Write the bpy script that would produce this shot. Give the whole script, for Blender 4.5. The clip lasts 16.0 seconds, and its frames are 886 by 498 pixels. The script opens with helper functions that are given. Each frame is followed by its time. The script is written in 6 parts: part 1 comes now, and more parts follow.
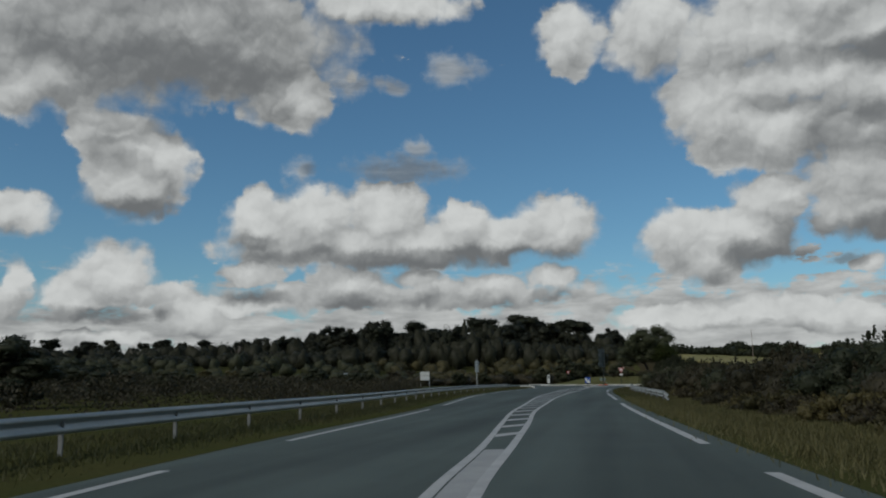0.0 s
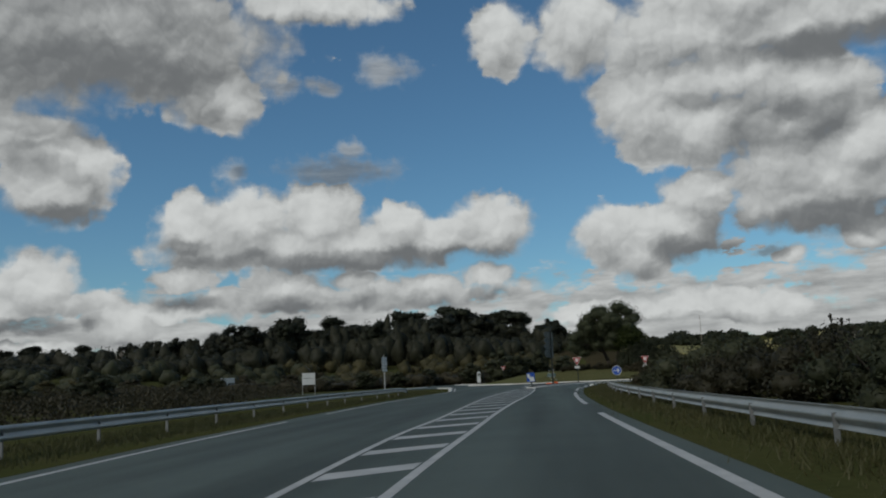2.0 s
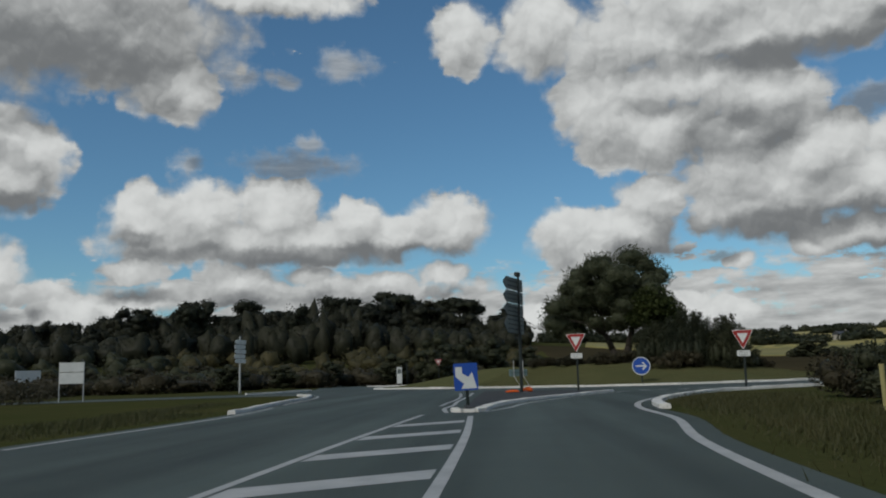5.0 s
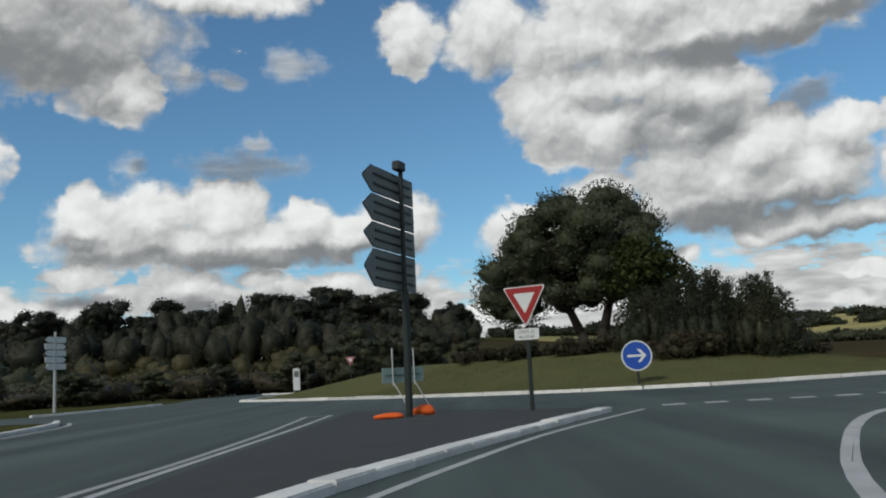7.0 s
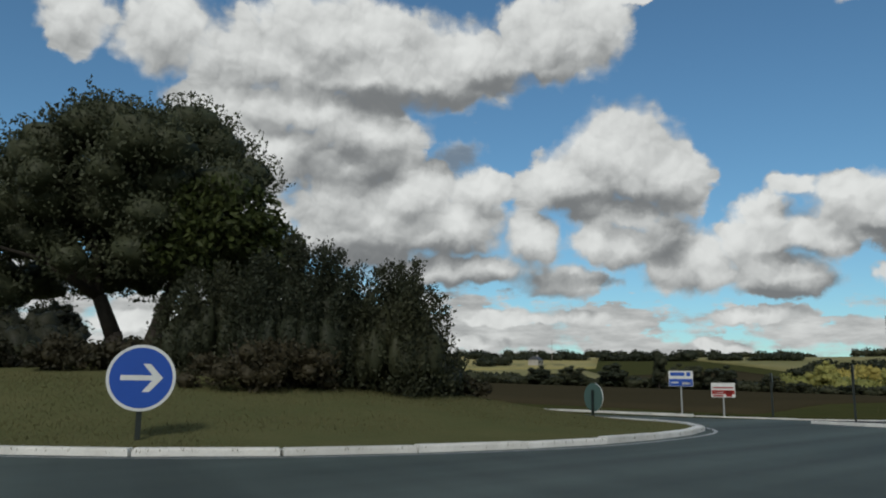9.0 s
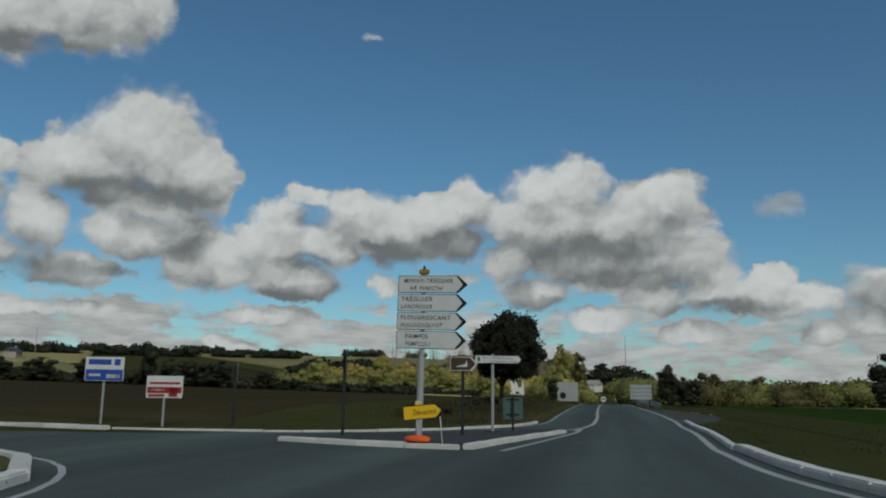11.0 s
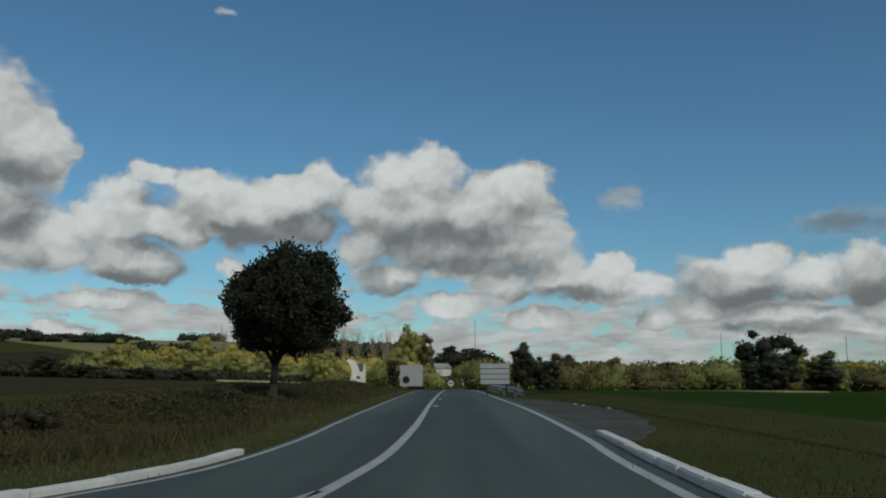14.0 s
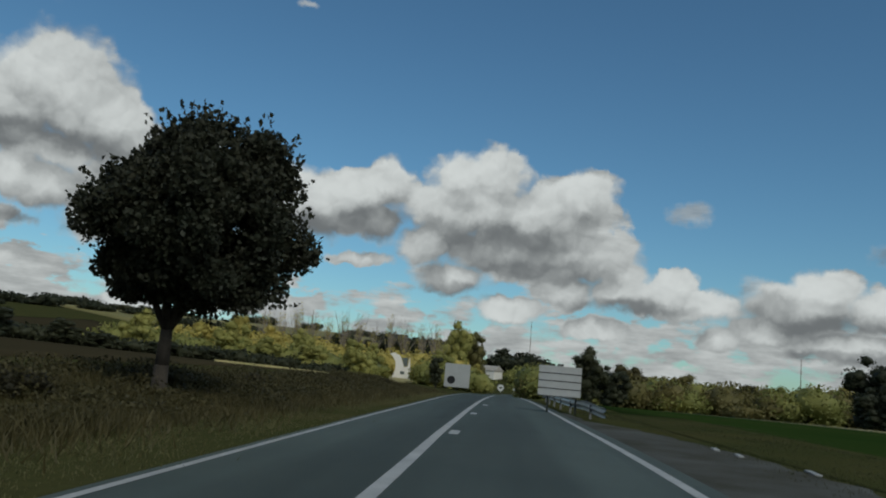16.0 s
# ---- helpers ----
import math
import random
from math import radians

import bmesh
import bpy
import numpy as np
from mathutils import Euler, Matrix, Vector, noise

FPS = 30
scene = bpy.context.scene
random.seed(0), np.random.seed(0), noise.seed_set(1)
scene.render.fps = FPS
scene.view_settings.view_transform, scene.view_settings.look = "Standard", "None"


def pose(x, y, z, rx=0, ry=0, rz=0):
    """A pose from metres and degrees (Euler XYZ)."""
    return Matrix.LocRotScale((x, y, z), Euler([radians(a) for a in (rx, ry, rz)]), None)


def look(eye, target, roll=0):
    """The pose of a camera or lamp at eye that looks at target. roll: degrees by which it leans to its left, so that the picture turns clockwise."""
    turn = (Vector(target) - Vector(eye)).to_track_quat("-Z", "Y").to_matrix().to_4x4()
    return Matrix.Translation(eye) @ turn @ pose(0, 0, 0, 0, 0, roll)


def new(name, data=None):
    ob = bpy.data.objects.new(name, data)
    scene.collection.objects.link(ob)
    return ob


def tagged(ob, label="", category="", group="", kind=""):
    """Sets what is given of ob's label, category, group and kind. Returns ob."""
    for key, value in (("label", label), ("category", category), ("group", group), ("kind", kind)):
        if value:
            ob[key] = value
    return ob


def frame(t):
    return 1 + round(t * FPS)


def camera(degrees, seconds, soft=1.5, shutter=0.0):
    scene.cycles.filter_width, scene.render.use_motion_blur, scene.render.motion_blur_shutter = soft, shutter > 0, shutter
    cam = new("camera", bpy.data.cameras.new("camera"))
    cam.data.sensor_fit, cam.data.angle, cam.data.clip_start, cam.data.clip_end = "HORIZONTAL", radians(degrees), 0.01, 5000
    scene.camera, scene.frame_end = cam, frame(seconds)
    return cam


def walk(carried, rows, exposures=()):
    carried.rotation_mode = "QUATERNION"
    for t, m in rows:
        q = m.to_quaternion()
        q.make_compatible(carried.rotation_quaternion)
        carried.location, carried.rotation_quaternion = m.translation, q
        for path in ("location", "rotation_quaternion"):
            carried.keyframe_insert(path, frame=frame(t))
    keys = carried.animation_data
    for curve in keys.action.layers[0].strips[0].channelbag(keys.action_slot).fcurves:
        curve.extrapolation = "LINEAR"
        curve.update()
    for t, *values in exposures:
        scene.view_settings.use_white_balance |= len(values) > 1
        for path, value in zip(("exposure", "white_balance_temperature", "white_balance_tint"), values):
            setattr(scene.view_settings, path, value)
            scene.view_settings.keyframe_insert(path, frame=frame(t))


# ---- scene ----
# ---- camera ----
EXPOSURES = [(0.0, -0.25, 6450, 9), (3.5, -0.2, 6450, 9), (6.5, 0.15, 6500, 10), (7.0, 0.25, 6500, 10), (8.5, 0.22, 6500, 10), (9.0, 0.05, 6500, 9), (9.5, -0.15, 6450, 8), (10.0, -0.35, 6400, 7), (12.5, -0.3, 6350, 6), (16.0, -0.2, 6350, 6)]
cam = camera(58.0, 16.0, soft=2.0)
PATH = [
    (0, (0.001, 0.001, 1.075), (-0.012, 1.974, 1.402), -0.84),
    (0.5, (1.245, 10.215, 1.082), (1.316, 12.187, 1.409), -0.98),
    (1, (2.848, 20.334, 1.084), (2.961, 22.304, 1.408), -1.44),
    (1.5, (4.564, 30.364, 1.115), (4.695, 32.333, 1.441), -2.36),
    (2, (6.269, 40.148, 1.101), (6.416, 42.116, 1.424), -2.83),
    (2.5, (7.871, 49.399, 1.103), (8.022, 51.368, 1.422), -2.06),
    (3, (9.384, 58.145, 1.106), (9.535, 60.114, 1.423), -2.57),
    (3.5, (10.959, 66.463, 1.078), (11.114, 68.432, 1.393), -2.55),
    (4, (12.429, 74.683, 1.034), (12.608, 76.650, 1.347), -2.08),
    (6.5, (20.230, 105.729, 0.983), (20.578, 107.674, 1.295), -3.29),
    (7, (21.782, 110.216, 1.026), (22.156, 112.157, 1.332), -3.60),
    (7.5, (23.459, 114.246, 1.052), (23.949, 116.157, 1.378), -2.98),
    (8, (25.442, 118.026, 1.030), (26.112, 119.880, 1.366), -2.68),
    (8.5, (27.794, 121.381, 1.037), (28.656, 123.155, 1.370), -0.95),
    (9, (30.528, 124.420, 1.091), (31.678, 126.019, 1.434), 0.54),
    (9.5, (33.447, 126.644, 1.178), (34.862, 128.014, 1.526), -0.54),
    (10, (36.327, 128.322, 1.126), (37.959, 129.422, 1.484), -0.48),
    (12.5, (51.181, 131.862, 1.122), (53.120, 132.235, 1.438), 0.54),
    (13, (54.499, 132.184, 1.076), (56.448, 132.494, 1.394), -0.55),
    (13.5, (57.441, 132.398, 1.042), (59.394, 132.695, 1.355), -0.92),
    (14, (60.342, 132.842, 1.029), (62.289, 133.176, 1.343), 0.06),
    (14.5, (63.455, 133.296, 0.996), (65.396, 133.661, 1.308), 0.76),
    (15, (66.748, 133.636, 1.003), (68.682, 134.039, 1.312), 2.02),
    (15.5, (70.127, 134.158, 1.036), (72.054, 134.597, 1.345), 3.23),
    (16, (73.556, 134.703, 1.009), (75.472, 135.187, 1.319), 5.03),
]
walk(cam, [(t, look(eye, target, roll)) for t, eye, target, roll in PATH], EXPOSURES)

# ---- sky, sun ----
SUN_AZ, SUN_EL = 228.0, 38.0          # degrees from +y towards +x, and above the horizon


def build_world():
    w = bpy.data.worlds.new("sky")
    scene.world = w
    w.use_nodes = True
    nt = w.node_tree
    nt.nodes.clear()
    N = nt.nodes.new
    L = nt.links.new

    def math_node(tree, op, a, b=None, clamp=False):
        n = tree.nodes.new("ShaderNodeMath")
        n.operation, n.use_clamp = op, clamp
        for i, v in enumerate((a, b)):
            if v is None:
                continue
            if isinstance(v, (int, float)):
                n.inputs[i].default_value = v
            else:
                tree.links.new(v, n.inputs[i])
        return n.outputs[0]

    # banks of cumulus: azimuth, elevation, half width, half height, in degrees
    bank_west = [(-25.6, 22.7, 9.1, 4.2), (-15, 22.9, 6.8, 3.7), (-29.5, 19, 2, 2.1), (-23.5, 17, 3.2, 1.3), (-10.4, 19.3, 1.8, 1.7), (-4.6, 26.2, 6, 1.3), (-21.9, 13.6, 3.3, 2.3), (-20.1, 14.9, 1.9, 2), (-29.3, 11, 2.2, 1.4), (-23, 7.2, 2.7, 2.2), (-25.3, 5.6, 2.3, 1.4), (-28.8, 6.2, 0.9, 2.1), (-17.9, 4.6, 2.2, 1.5)]
    bank_mid = [(-13.5, 11, 2.4, 2.3), (-9.5, 11.5, 3, 2.1), (-4.6, 11.5, 3.4, 2.4), (1.1, 11, 2, 1.8), (4.4, 10.6, 2.5, 1.2), (7.9, 10.8, 2.9, 2.2), (-3.8, 9.8, 11.7, 1.8), (-14, 7.8, 2, 0.9), (-7.1, 7.2, 2.7, 1.1), (-2.2, 7.4, 1.7, 0.8), (3.1, 6.9, 2.4, 0.8), (7.3, 7.2, 1.9, 1), (-3.8, 6.1, 13.9, 1), (-21.2, 6.1, 3.2, 0.8), (-13.8, 5.5, 4.6, 0.8), (-24.5, 3.1, 4, 0.5)]
    bank_low = [(9.5, 23.7, 2.2, 2.3), (15.2, 23.5, 3.2, 2.8), (16.3, 9.6, 2.5, 1.9), (18.4, 8.3, 3.2, 1.8), (22.6, 11.8, 2.5, 1.8), (21, 9.3, 3.1, 2.1), (15.9, 4.2, 5.6, 0.9), (21.4, 4.7, 5.2, 0.8), (25.7, 3.8, 3.3, 0.9)]
    bank_north = [(22.1, 22.7, 6.4, 2.5), (27.7, 24.6, 8, 2.9), (19.2, 17.4, 3, 2.9), (23.4, 16.4, 4.6, 2.6), (28.7, 15.4, 3.7, 2.2), (33, 13.6, 3.5, 2.2), (36.3, 11.3, 3.8, 2.2), (29.5, 10.3, 4.2, 1.9)]
    bank_north_east = [(30.6, 22, 5.6, 2.7), (37.3, 22.9, 5, 2.6), (44, 24.6, 4.5, 3), (47.2, 25.2, 2.5, 2.9), (49.9, 26.8, 1.3, 0.7), (30.4, 16.2, 3.4, 2), (33.7, 13.9, 3.2, 2.3), (30.3, 11.8, 5.1, 2.4), (36.7, 11.9, 4.1, 2.1), (42.1, 10.6, 2.3, 2), (36.9, 8.4, 6.6, 1.1), (44.6, 7.5, 3.3, 1.1), (32, 7.8, 1, 0.9)]
    bank_heads = [(48.4, 15.9, 4, 3.5), (44.4, 14.6, 2.9, 2.1), (52.1, 14.4, 2.6, 2.7), (46.9, 10.3, 1.9, 1.4), (48.9, 9.9, 2.8, 1.7), (54.2, 7.9, 2.4, 1.1), (58.1, 11.5, 2, 1.5), (57.9, 8.3, 2.3, 1.5), (59.9, 7.3, 2.8, 1.1), (62, 9.4, 1.5, 1.1)]
    bank_east = [(59.6, 13.5, 1.4, 0.8), (63.3, 12.8, 2.8, 1.3), (66.9, 10.9, 3.1, 2.1), (71.5, 13, 2, 1.7), (69.3, 12.3, 3.1, 1.5), (65.5, 7.3, 1.2, 0.8), (51.7, 10.4, 2.1, 2.1), (45.4, 5.1, 2.3, 0.6), (40.8, 4.9, 3.4, 0.7), (38.6, 3.1, 2.2, 0.6), (55, 2.9, 2, 0.5), (57.4, 5.1, 3.2, 0.6), (70.2, 7.6, 2.3, 0.5), (27.7, 7.2, 1.3, 0.6)]
    bank_far = [(76.8, 13.9, 2.4, 1.9), (79.5, 14.3, 2.4, 2.2), (82.6, 12.3, 2.8, 1.9), (85.7, 13.1, 2.5, 1.8), (79.3, 11.9, 8, 1.9), (74.8, 9, 2, 1.4), (80.9, 9.1, 5.9, 1.9), (76.4, 7, 2.4, 1.1), (85, 6.6, 2.3, 1.3), (89, 7.8, 1.7, 1.3), (89, 6.6, 3.5, 1.1), (92.2, 7.7, 1.6, 0.9), (80.9, 5, 2.4, 0.9), (87, 4, 2.3, 0.8), (95.1, 3.9, 1.4, 1), (101.9, 7.5, 2.2, 1.4), (100.4, 6.3, 3.9, 1.6), (105, 6.4, 2.6, 1.5), (108.6, 6.6, 1.9, 2), (103.8, 3.7, 4.4, 1), (98.5, 4.8, 2.9, 1.1), (108, 3.1, 1.9, 0.6)]
    bank_fill = [(24.4, 19.5, 7.9, 1.6), (30.1, 18, 4.5, 1.3), (35.8, 22.1, 5.5, 2.2), (-12.1, 20.4, 3.5, 2.3), (-22, 15.7, 3.1, 1.9), (-27.6, 20, 3.4, 2.1), (-19, 23.6, 11.5, 3.6), (48.5, 12.3, 3.6, 1.3), (64.9, 11.4, 4.8, 1.4), (60.8, 10.3, 2.5, 1.5), (70.4, 10.3, 2.3, 1.5), (57.5, 9.9, 3.3, 1.4), (28.2, 13.4, 3.9, 2.5), (38.5, 14.3, 2.3, 1.5), (53.1, 8.8, 3.1, 2.2), (58.7, 7.7, 3.2, 1.5), (92.9, 6.1, 4.3, 1.2), (85, 9, 4.9, 2)]
    blobs = bank_fill + bank_west + bank_mid + bank_low + bank_north + bank_north_east + bank_heads + bank_east + bank_far
    # grey undersides, and thin torn pieces
    under_west = [(-22.8, 23.5, 8.4, 2.8), (-15.4, 21.7, 4.4, 2.2), (-3, 14.8, 4.2, 1), (-3, 8.9, 11.3, 0.6), (-6.3, 5.9, 13.1, 0.6), (21.7, 8.1, 3.2, 1), (-13.9, 10, 1.6, 0.7), (-23.6, 4.6, 3.4, 0.5), (-22.1, 16.8, 3.3, 0.9), (-21.5, 11.8, 3.2, 0.6), (4.4, 8.7, 4.9, 0.6), (-9.6, 15, 1.2, 0.6), (26.4, 7.4, 1.3, 0.5), (30.3, 15.4, 2.4, 1.1), (28.7, 9.2, 5.2, 1), (40, 7.4, 6.4, 0.7), (37.2, 16.2, 1.6, 1), (46.5, 12.3, 3.3, 0.7)]
    under_east = [(32.5, 20.3, 6.8, 0.9), (40.9, 21.4, 4, 0.8), (29, 15.6, 3.7, 1.6), (33.3, 9.2, 6.6, 1.1), (41.5, 7.2, 5.7, 0.8), (36.1, 16, 1.7, 1.1), (48.4, 12.9, 4.5, 0.8), (51.9, 10.2, 1.6, 1.5), (46.9, 7.4, 4, 0.5), (66.4, 9.8, 3.6, 0.8), (60.7, 6.9, 2.8, 0.6), (59.5, 8.9, 1.6, 0.5), (70.8, 10.1, 2.3, 1), (80.9, 8.9, 6.7, 1.5), (76.9, 6.1, 2.8, 0.6), (71.1, 10.2, 4, 1), (66, 9, 3.1, 0.6), (100.4, 5.3, 4.3, 0.8), (108.5, 6.1, 1.8, 1.8), (107.5, 9.7, 2.9, 0.7), (89, 5.7, 3.6, 0.5), (98.6, 6.1, 2.2, 0.9), (59.1, 6.4, 2.8, 0.6), (103.7, 3.2, 4.4, 0.4)]
    dark = under_west + under_east + [(-20.1, 23.5, 12.8, 4.7)]
    wisp = [(0.5, 22, 2.2, 1.3), (-3, 15, 4.4, 1.2), (-2.2, 16.6, 1.1, 0.8), (-10.6, 14.8, 1.2, 1.3), (26.4, 7.5, 1.2, 0.6), (-7.1, 21, 1.5, 1.2), (-4.2, 20.9, 1.4, 0.7), (37, 16.5, 1.8, 1.1), (36.1, 16.2, 1.9, 1.3), (93.3, 12.3, 1.6, 0.8), (107.5, 9.9, 2.9, 0.9), (64.2, 24.5, 0.7, 0.3), (97.5, 7.5, 1.1, 0.7)]

    def field(name, items, smooth):
        g = bpy.data.node_groups.new(name, "ShaderNodeTree")
        g.interface.new_socket("p", in_out="INPUT", socket_type="NodeSocketVector")
        g.interface.new_socket("d", in_out="OUTPUT", socket_type="NodeSocketFloat")
        gi, go = g.nodes.new("NodeGroupInput"), g.nodes.new("NodeGroupOutput")
        last = None
        for az, el, bw, bh in items:
            m = g.nodes.new("ShaderNodeMapping")
            m.vector_type = "TEXTURE"
            m.inputs["Location"].default_value = (az, el, 0)
            m.inputs["Scale"].default_value = (bw, bh, 1)
            if last is None:
                g.links.new(gi.outputs[0], m.inputs["Vector"])
            else:                     # one bank after another, to keep few values alive at a time
                after = g.nodes.new("ShaderNodeVectorMath")
                after.operation = "MULTIPLY_ADD"
                g.links.new(last, after.inputs[0])
                after.inputs[1].default_value = (1e-7, 1e-7, 1e-7)
                g.links.new(gi.outputs[0], after.inputs[2])
                g.links.new(after.outputs[0], m.inputs["Vector"])
            ln = g.nodes.new("ShaderNodeVectorMath")
            ln.operation = "LENGTH"
            g.links.new(m.outputs[0], ln.inputs[0])
            if last is None:
                last = ln.outputs["Value"]
            else:
                n = g.nodes.new("ShaderNodeMath")
                n.operation = "SMOOTH_MIN"
                g.links.new(last, n.inputs[0])
                g.links.new(ln.outputs["Value"], n.inputs[1])
                n.inputs[2].default_value = smooth
                last = n.outputs[0]
        out = math_node(g, "SUBTRACT", 1.0, last)
        g.links.new(out, go.inputs[0])
        return g

    cumulus, heavy, thin = field("cumulus_banks", blobs, 0.22), field("grey_undersides", dark, 0.3), field("torn_pieces", wisp, 0.1)
    tc = N("ShaderNodeTexCoord")
    sep = N("ShaderNodeSeparateXYZ")
    L(tc.outputs["Generated"], sep.inputs[0])
    az = math_node(nt, "MULTIPLY", math_node(nt, "ARCTAN2", sep.outputs[0], sep.outputs[1]), 57.29578)
    el = math_node(nt, "MULTIPLY", math_node(nt, "ARCSINE", sep.outputs[2]), 57.29578)
    pos = N("ShaderNodeCombineXYZ")
    L(az, pos.inputs[0]), L(el, pos.inputs[1])

    def fbm(scale, detail, rough, stretch=(1, 1, 1), shift=(0, 0, 0)):
        mp = N("ShaderNodeMapping")
        mp.inputs["Scale"].default_value, mp.inputs["Location"].default_value = stretch, shift
        L(pos.outputs[0], mp.inputs["Vector"])
        n = N("ShaderNodeTexNoise")
        n.inputs["Scale"].default_value, n.inputs["Detail"].default_value, n.inputs["Roughness"].default_value = scale, detail, rough
        L(mp.outputs[0], n.inputs["Vector"])
        return n

    def warped(amount, noise_node, base):
        v = N("ShaderNodeVectorMath")
        v.operation = "SUBTRACT"
        L(noise_node.outputs["Color"], v.inputs[0])
        v.inputs[1].default_value = (0.5, 0.5, 0.5)
        s = N("ShaderNodeVectorMath")
        s.operation = "MULTIPLY_ADD"
        L(v.outputs[0], s.inputs[0])
        s.inputs[1].default_value = (amount, amount * 0.8, 0)
        L(base, s.inputs[2])
        return s.outputs[0]

    p = warped(1.5, fbm(0.35, 1.0, 0.5), pos.outputs[0])
    p = warped(1.3, fbm(0.9, 4.0, 0.55, shift=(7, 3, 1)), p)

    def offset(base, dx, dy):
        v = N("ShaderNodeVectorMath")
        v.operation = "ADD"
        L(base, v.inputs[0])
        v.inputs[1].default_value = (dx, dy, 0)
        return v.outputs[0]

    def group(tree, base):
        n = N("ShaderNodeGroup")
        n.node_tree = tree
        L(base, n.inputs[0])
        return n.outputs[0]

    def ramp(value, a, b, lo=0.0, hi=1.0, smooth=True):
        n = N("ShaderNodeMapRange")
        if smooth:
            n.interpolation_type = "SMOOTHSTEP"
        L(value, n.inputs["Value"])
        for key, v in (("From Min", a), ("From Max", b), ("To Min", lo), ("To Max", hi)):
            n.inputs[key].default_value = v
        return n.outputs[0]

    def heads(base, scale, amount):
        """Rounded heads, as cumulus has."""
        v = N("ShaderNodeTexVoronoi")
        v.voronoi_dimensions = "2D"
        v.inputs["Scale"].default_value = scale
        L(base, v.inputs["Vector"])
        return math_node(nt, "MULTIPLY", math_node(nt, "SUBTRACT", 0.42, v.outputs["Distance"]), amount)

    def puffs(base):
        return math_node(nt, "ADD", math_node(nt, "ADD", heads(base, 0.36, 0.34), heads(base, 0.95, 0.15)), heads(base, 2.3, 0.035))

    def centred(node, amount):
        return math_node(nt, "MULTIPLY", math_node(nt, "SUBTRACT", node.outputs["Fac"], 0.5), amount)

    d1 = group(cumulus, p)
    d2 = group(cumulus, offset(p, -0.3, 1.7))
    puff_here, puff_above = puffs(p), puffs(offset(p, -0.12, 0.34))
    torn = group(thin, p)
    # low, far layer of flat cloud near the horizon and scattered cloud elsewhere
    low_noise = fbm(0.42, 5.0, 0.6, stretch=(0.6, 1.7, 1), shift=(3, 9, 0))
    low_d = math_node(nt, "ADD", centred(low_noise, 2.6), math_node(nt, "ADD", ramp(el, 10.0, 4.0, -0.75, 0.42, False), ramp(az, 30.0, 62.0, 0.0, -0.34)))
    side = math_node(nt, "ABSOLUTE", math_node(nt, "SUBTRACT", az, 40.0))
    scat_d = math_node(nt, "ADD", centred(fbm(0.09, 5.0, 0.55, stretch=(1, 1.6, 1), shift=(20, 5, 2)), 2.4), ramp(side, 74.0, 90.0, -1.6, 0.12, False))
    rough_edge = math_node(nt, "ADD", centred(fbm(1.6, 4.0, 0.55, shift=(1, 2, 3)), 0.22), puff_here)
    dens = math_node(nt, "ADD", math_node(nt, "MAXIMUM", d1, math_node(nt, "MAXIMUM", low_d, scat_d)), rough_edge)
    # crisp sunlit heads, but soft and trailing elsewhere
    soft = ramp(fbm(0.3, 2.0, 0.5, shift=(4, 4, 4)).outputs["Fac"], 0.38, 0.62, 0.20, 0.60)
    mask = math_node(nt, "DIVIDE", math_node(nt, "ADD", dens, 0.26), soft, clamp=True)
    mask = ramp(mask, 0.0, 1.0)
    torn_d = math_node(nt, "ADD", torn, centred(fbm(0.9, 5.0, 0.62, shift=(8, 2, 6)), 1.3))
    torn_mask = ramp(torn_d, -0.25, 0.75, 0.0, 0.72)
    # shade: bright where the cloud thins upwards, grey where more cloud lies above
    large = math_node(nt, "MAXIMUM", math_node(nt, "MINIMUM", math_node(nt, "SUBTRACT", d1, d2), 0.7), -0.6)
    small = math_node(nt, "SUBTRACT", puff_here, puff_above)
    lit = math_node(nt, "ADD", math_node(nt, "MULTIPLY", large, 0.50), 0.52)
    lit = math_node(nt, "ADD", lit, math_node(nt, "MULTIPLY", small, 0.95))
    lit = math_node(nt, "ADD", lit, math_node(nt, "MULTIPLY", puff_here, 0.45))
    lit = math_node(nt, "ADD", lit, centred(fbm(0.42, 3.0, 0.5, shift=(2, 8, 5)), 0.60))
    streak = fbm(0.5, 5.0, 0.6, stretch=(0.5, 2.0, 1), shift=(9, 1, 4))
    lit_low = math_node(nt, "ADD", centred(streak, 1.3), 0.50)
    both = N("ShaderNodeMix")
    L(ramp(d1, -0.15, 0.15), both.inputs[0]), L(lit_low, both.inputs[2]), L(lit, both.inputs[3])
    grey = math_node(nt, "MULTIPLY", ramp(group(heavy, p), -0.55, 0.6), 0.46)
    lit = math_node(nt, "SUBTRACT", both.outputs[0], grey)
    lit = math_node(nt, "SUBTRACT", lit, math_node(nt, "MULTIPLY", math_node(nt, "SUBTRACT", torn_mask, mask, clamp=True), 0.22))
    lit = ramp(lit, -0.20, 1.14)
    veil = math_node(nt, "MAXIMUM", mask, torn_mask)
    tone = N("ShaderNodeValToRGB")
    tone.color_ramp.elements[0].color = (CLOUD_DARK * 0.93, CLOUD_DARK * 0.98, CLOUD_DARK * 1.01, 1)
    tone.color_ramp.elements[1].color = (CLOUD_LIGHT * 0.965, CLOUD_LIGHT * 0.985, CLOUD_LIGHT * 0.97, 1)
    L(lit, tone.inputs[0])
    sky = N("ShaderNodeTexSky")
    sky.sky_type, sky.sun_disc = "NISHITA", False
    sky.sun_elevation, sky.sun_rotation = radians(SUN_EL), radians(SUN_AZ)
    sky.air_density, sky.dust_density, sky.ozone_density = 1.0, 0.4, 1.6
    tint = N("ShaderNodeMix")
